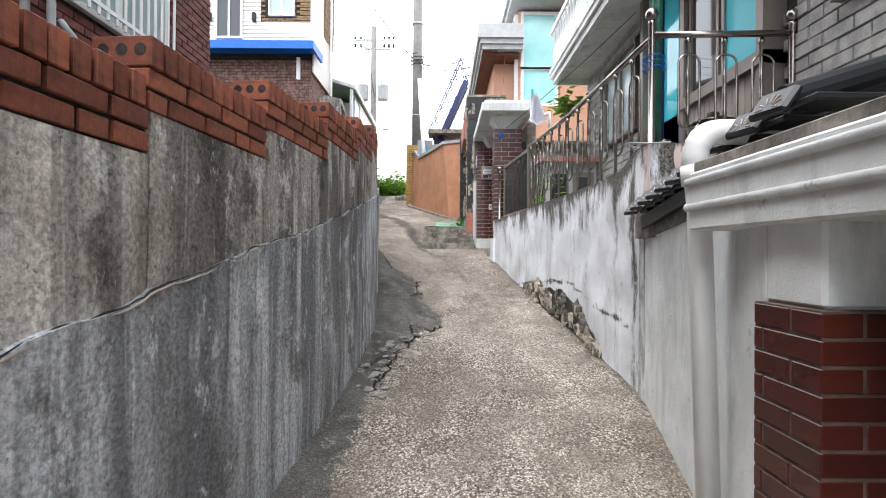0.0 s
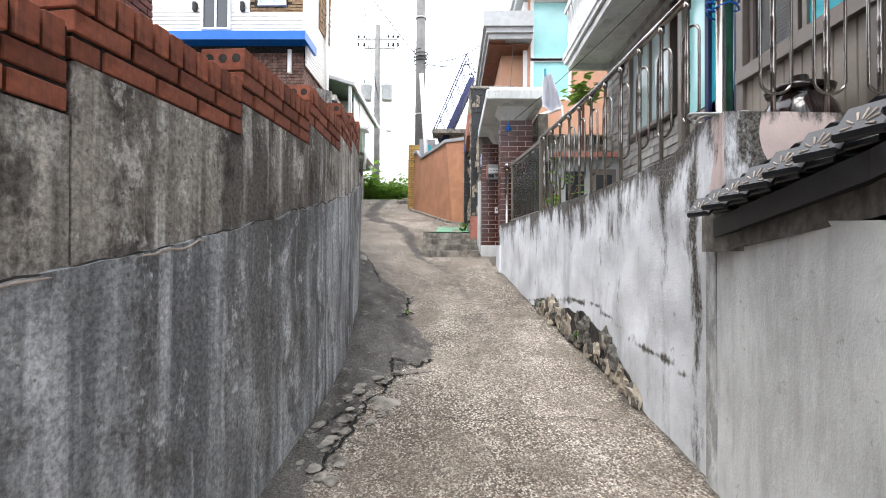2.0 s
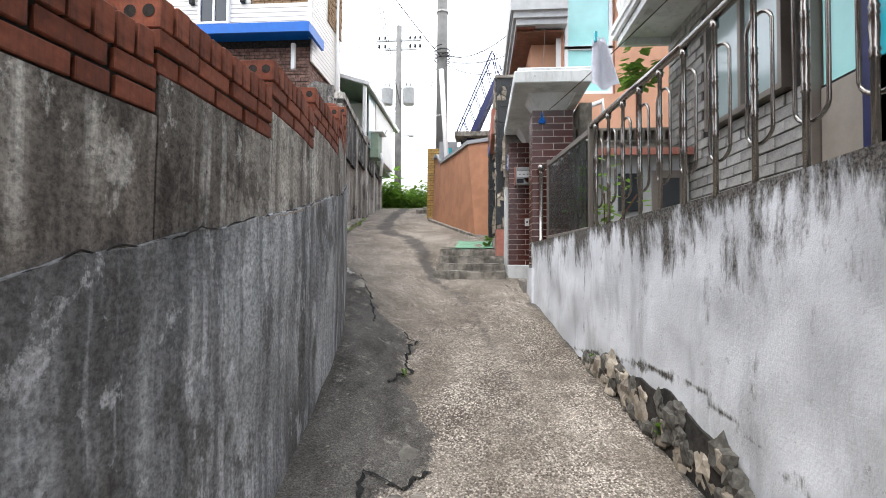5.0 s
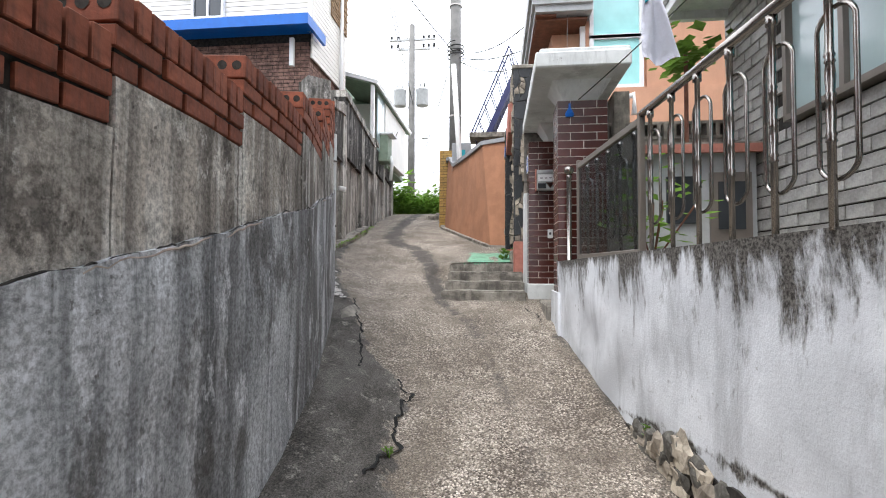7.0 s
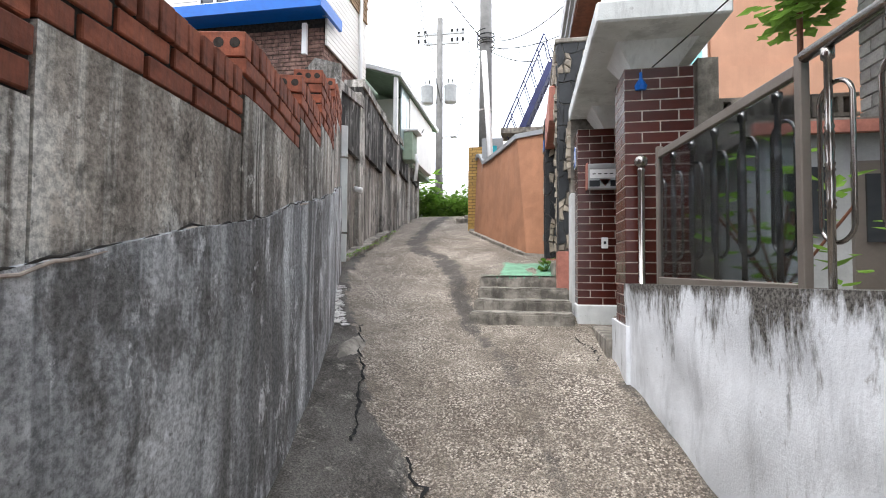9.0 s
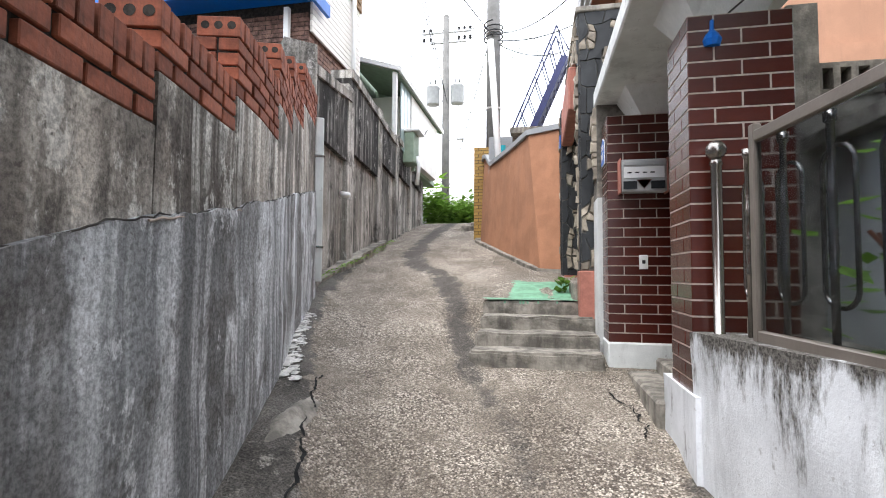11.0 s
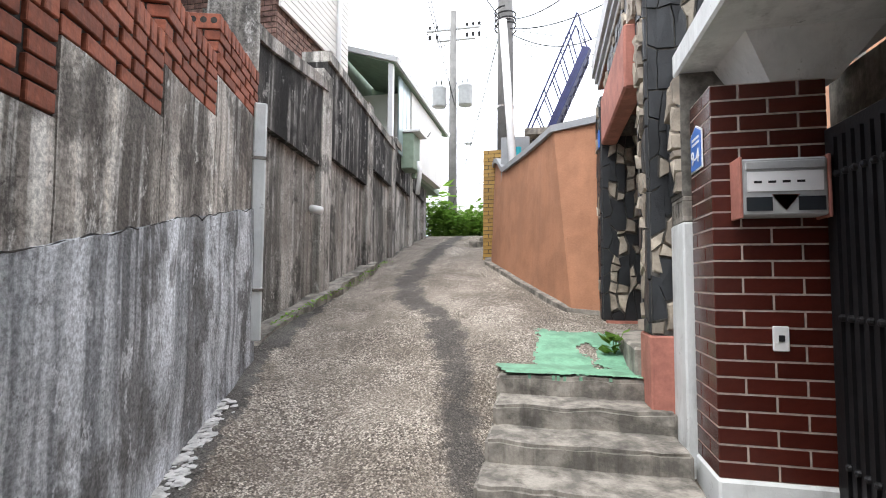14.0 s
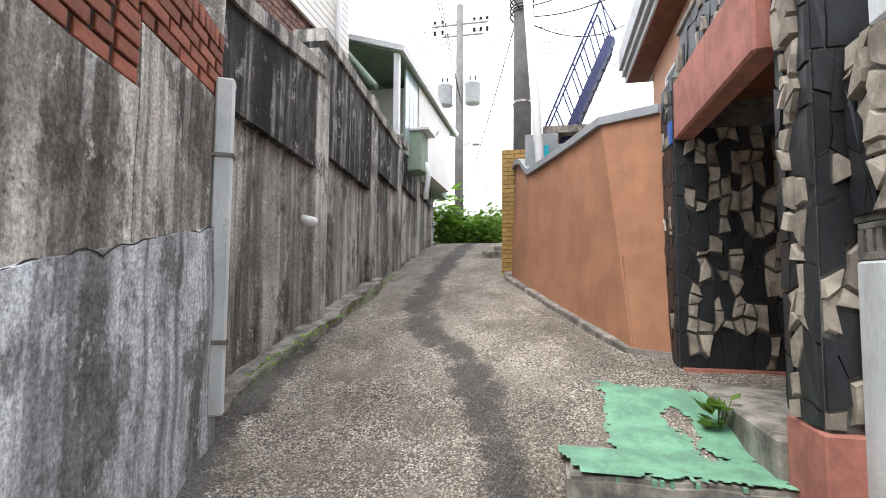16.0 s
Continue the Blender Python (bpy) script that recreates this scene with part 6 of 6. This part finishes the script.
def cable(a, b, sag, r=0.014, n=22):
    a, b = Vector(a), Vector(b)
    bm = bmesh.new()
    tube(bm, [a.lerp(b, i / n) - Vector((0, 0, sag * 4 * (i / n) * (1 - i / n))) for i in range(n + 1)], r, 5)
    th = part("cable", bm, "cable")
    tagged(th, "black overhead cable slung between poles and houses", "cable", "overhead cables")


WIRES = [((-3.9, 26, 12.9), (-20, 30, 13.2), 0.5), ((-3.9, 26, 12.5), (-20, 30, 12.6), 0.5), ((-3.9, 26, 12.2), (-20, 30, 12.0), 0.5),
         ((-2.8, 26, 12.9), (14, 30, 12.4), 0.6), ((-2.8, 26, 12.4), (14, 30, 11.6), 0.6), ((-2.8, 26, 12.0), (14, 30, 10.8), 0.6),
         ((-1.0, 17.85, 8.4), (-4.6, 6, 10.6), 0.5), ((-1.0, 17.85, 8.5), (1.5, 12.9, 7.4), 0.5), ((-0.9, 17.9, 8.3), (2.2, 15, 7.9), 0.4), ((-0.9, 17.9, 8.2), (1.2, 19, 8.5), 0.3),
         ((-1.1, 17.9, 8.3), (-3.8, 26, 5.5), 0.2), ((-3.7, 26, 9.6), (-2.0, 5.5, 13), 0.4), ((-3.7, 26, 9.6), (-2.4, 5.5, 13.4), 0.4), ((-3.0, 18.8, 6.2), (-3.5, 26, 10.8), 0.1),
         ((-9, 30, 6.6), (4, 22, 6.9), 0.3), ((1.05, 8.2, 3.6), (2.4, 5.8, 4.5), 0.05), ((0.95, 8.3, 3.62), (1.6, 12.8, 6.9), 0.2)]
for k, (a, b, s) in enumerate(WIRES):
    cable(a, b, s, 0.013 if a[1] > 15 and k < 15 else 0.005)

stair = thing("iron_stair", "navy iron roof stair with thin railings", "stair", (-0.3, 18.8, 5.6), kind="structure")
A, Z = Vector((0.05, 0, 0)), Vector((1.15, 0, 2.5))
for dy in (0.0, 0.6):
    part("stringer", tube(bmesh.new(), [A + Vector((0, dy, 0)), Z + Vector((0, dy, 0))], 0.13, 4), "navy", stair)
    part("handrail", tube(bmesh.new(), [A + Vector((-0.3, dy, 0.65)), Z + Vector((-0.22, dy, 0.9)), Z + Vector((0.1, dy, 0.2))], 0.025, 6), "navy", stair)
    for i in range(7):
        f = i / 6
        q = A.lerp(Z, f)
        part("rail_post", rod(bmesh.new(), q + Vector((0, dy, 0)), q + Vector((-0.28 + 0.08 * f, dy, 0.66 + 0.22 * f)), 0.016, n=6), "navy", stair)
for i in range(11):
    q = A.lerp(Z, i / 11)
    part("tread", B((q.x - 0.1, q.x + 0.14, 0, 0.6, q.z, q.z + 0.03)), "navy", stair)
lean = part("roof_behind", B((-0.4, 4, 19.3, 24, 2.5, 6.3), (-0.6, 4, 18.4, 19.3, 6.0, 6.15)), "conc")
tagged(lean, "flat-roofed concrete building behind the iron stair", "building", kind="structure")

shack = thing("far_house", "low house with a white fascia and brown door at the lane's end", "house", kind="structure")
part("wall", B((-6.5, 0.5, 34, 40, 2, 6.3)), "siding", shack)
part("fascia", B((-7, 0.9, 33.2, 34, 6.3, 6.9)), "upvc", shack)
part("door", B((-3.6, -2.2, 33.9, 34.0, 3.5, 6.2)), "wood", shack)
part("upper_room", B((-4, 0, 35, 40, 6.9, 8.2)), "upvc", shack)
window(shack, -2.6, -1.6, 7.3, 7.9, SOUTH(35), "darkglass", "upvc", 0)


def clump(bm, n, cx, cy, cz, sx, sy, sz, lo, hi):
    for _ in range(n):
        u = Vector((rnd.gauss(0, 1), rnd.gauss(0, 1), rnd.gauss(0, 1))).normalized() * rnd.uniform(0.55, 1.05)
        leaf(bm, (cx + u.x * sx, cy + u.y * sy, cz + abs(u.z) * sz), rnd.uniform(lo, hi), 0.2)


bm = bmesh.new()
for _ in range(34):
    cx = rnd.uniform(-4.8, -2.0)
    clump(bm, 200, cx, rnd.uniform(21.6, 23.5), 3.95, 0.5, 0.6, rnd.uniform(0.7, 1.1) + max(0, -2.8 - cx) * 0.5, 0.1, 0.22)
for _ in range(45):
    leaf(bm, (rnd.uniform(-4.8, -3.3), rnd.uniform(21.8, 23.5), rnd.uniform(4.9, 5.8)), rnd.uniform(0.35, 0.6), 0.05)
o = part("hedge", bm, "leaf")
tagged(o, "dense bright green pumpkin leaves and weeds at the lane's end", "weeds", kind="stuff")
bm = bmesh.new()
for _ in range(26):
    clump(bm, 120, rnd.uniform(-12, 6), rnd.uniform(27, 32), 3, 1.2, 1.2, rnd.uniform(1, 2.2), 0.15, 0.3)
o = part("far_bushes", bm, "leaf")
tagged(o, "dark green bushes beyond the lane's end", "bushes", kind="stuff")
curb = part("far_step", B((-1.75, -0.9, 17.5, 18.1, 3.1, 3.48), (-1.6, -0.9, 18.1, 18.8, 3.2, 3.62), bevel=0.02), "conc")
tagged(curb, "low concrete doorstep by the yellow pillar", "doorstep")
for x0, x1, y0, y1, z1 in ((-30, -9, 16, 40, 9), (8, 26, 18, 44, 8)):
    o = part("far_building", B((x0, x1, y0, y1, 0, z1)), "siding")
    tagged(o, "plain pale building beyond the houses", "building", kind="structure")
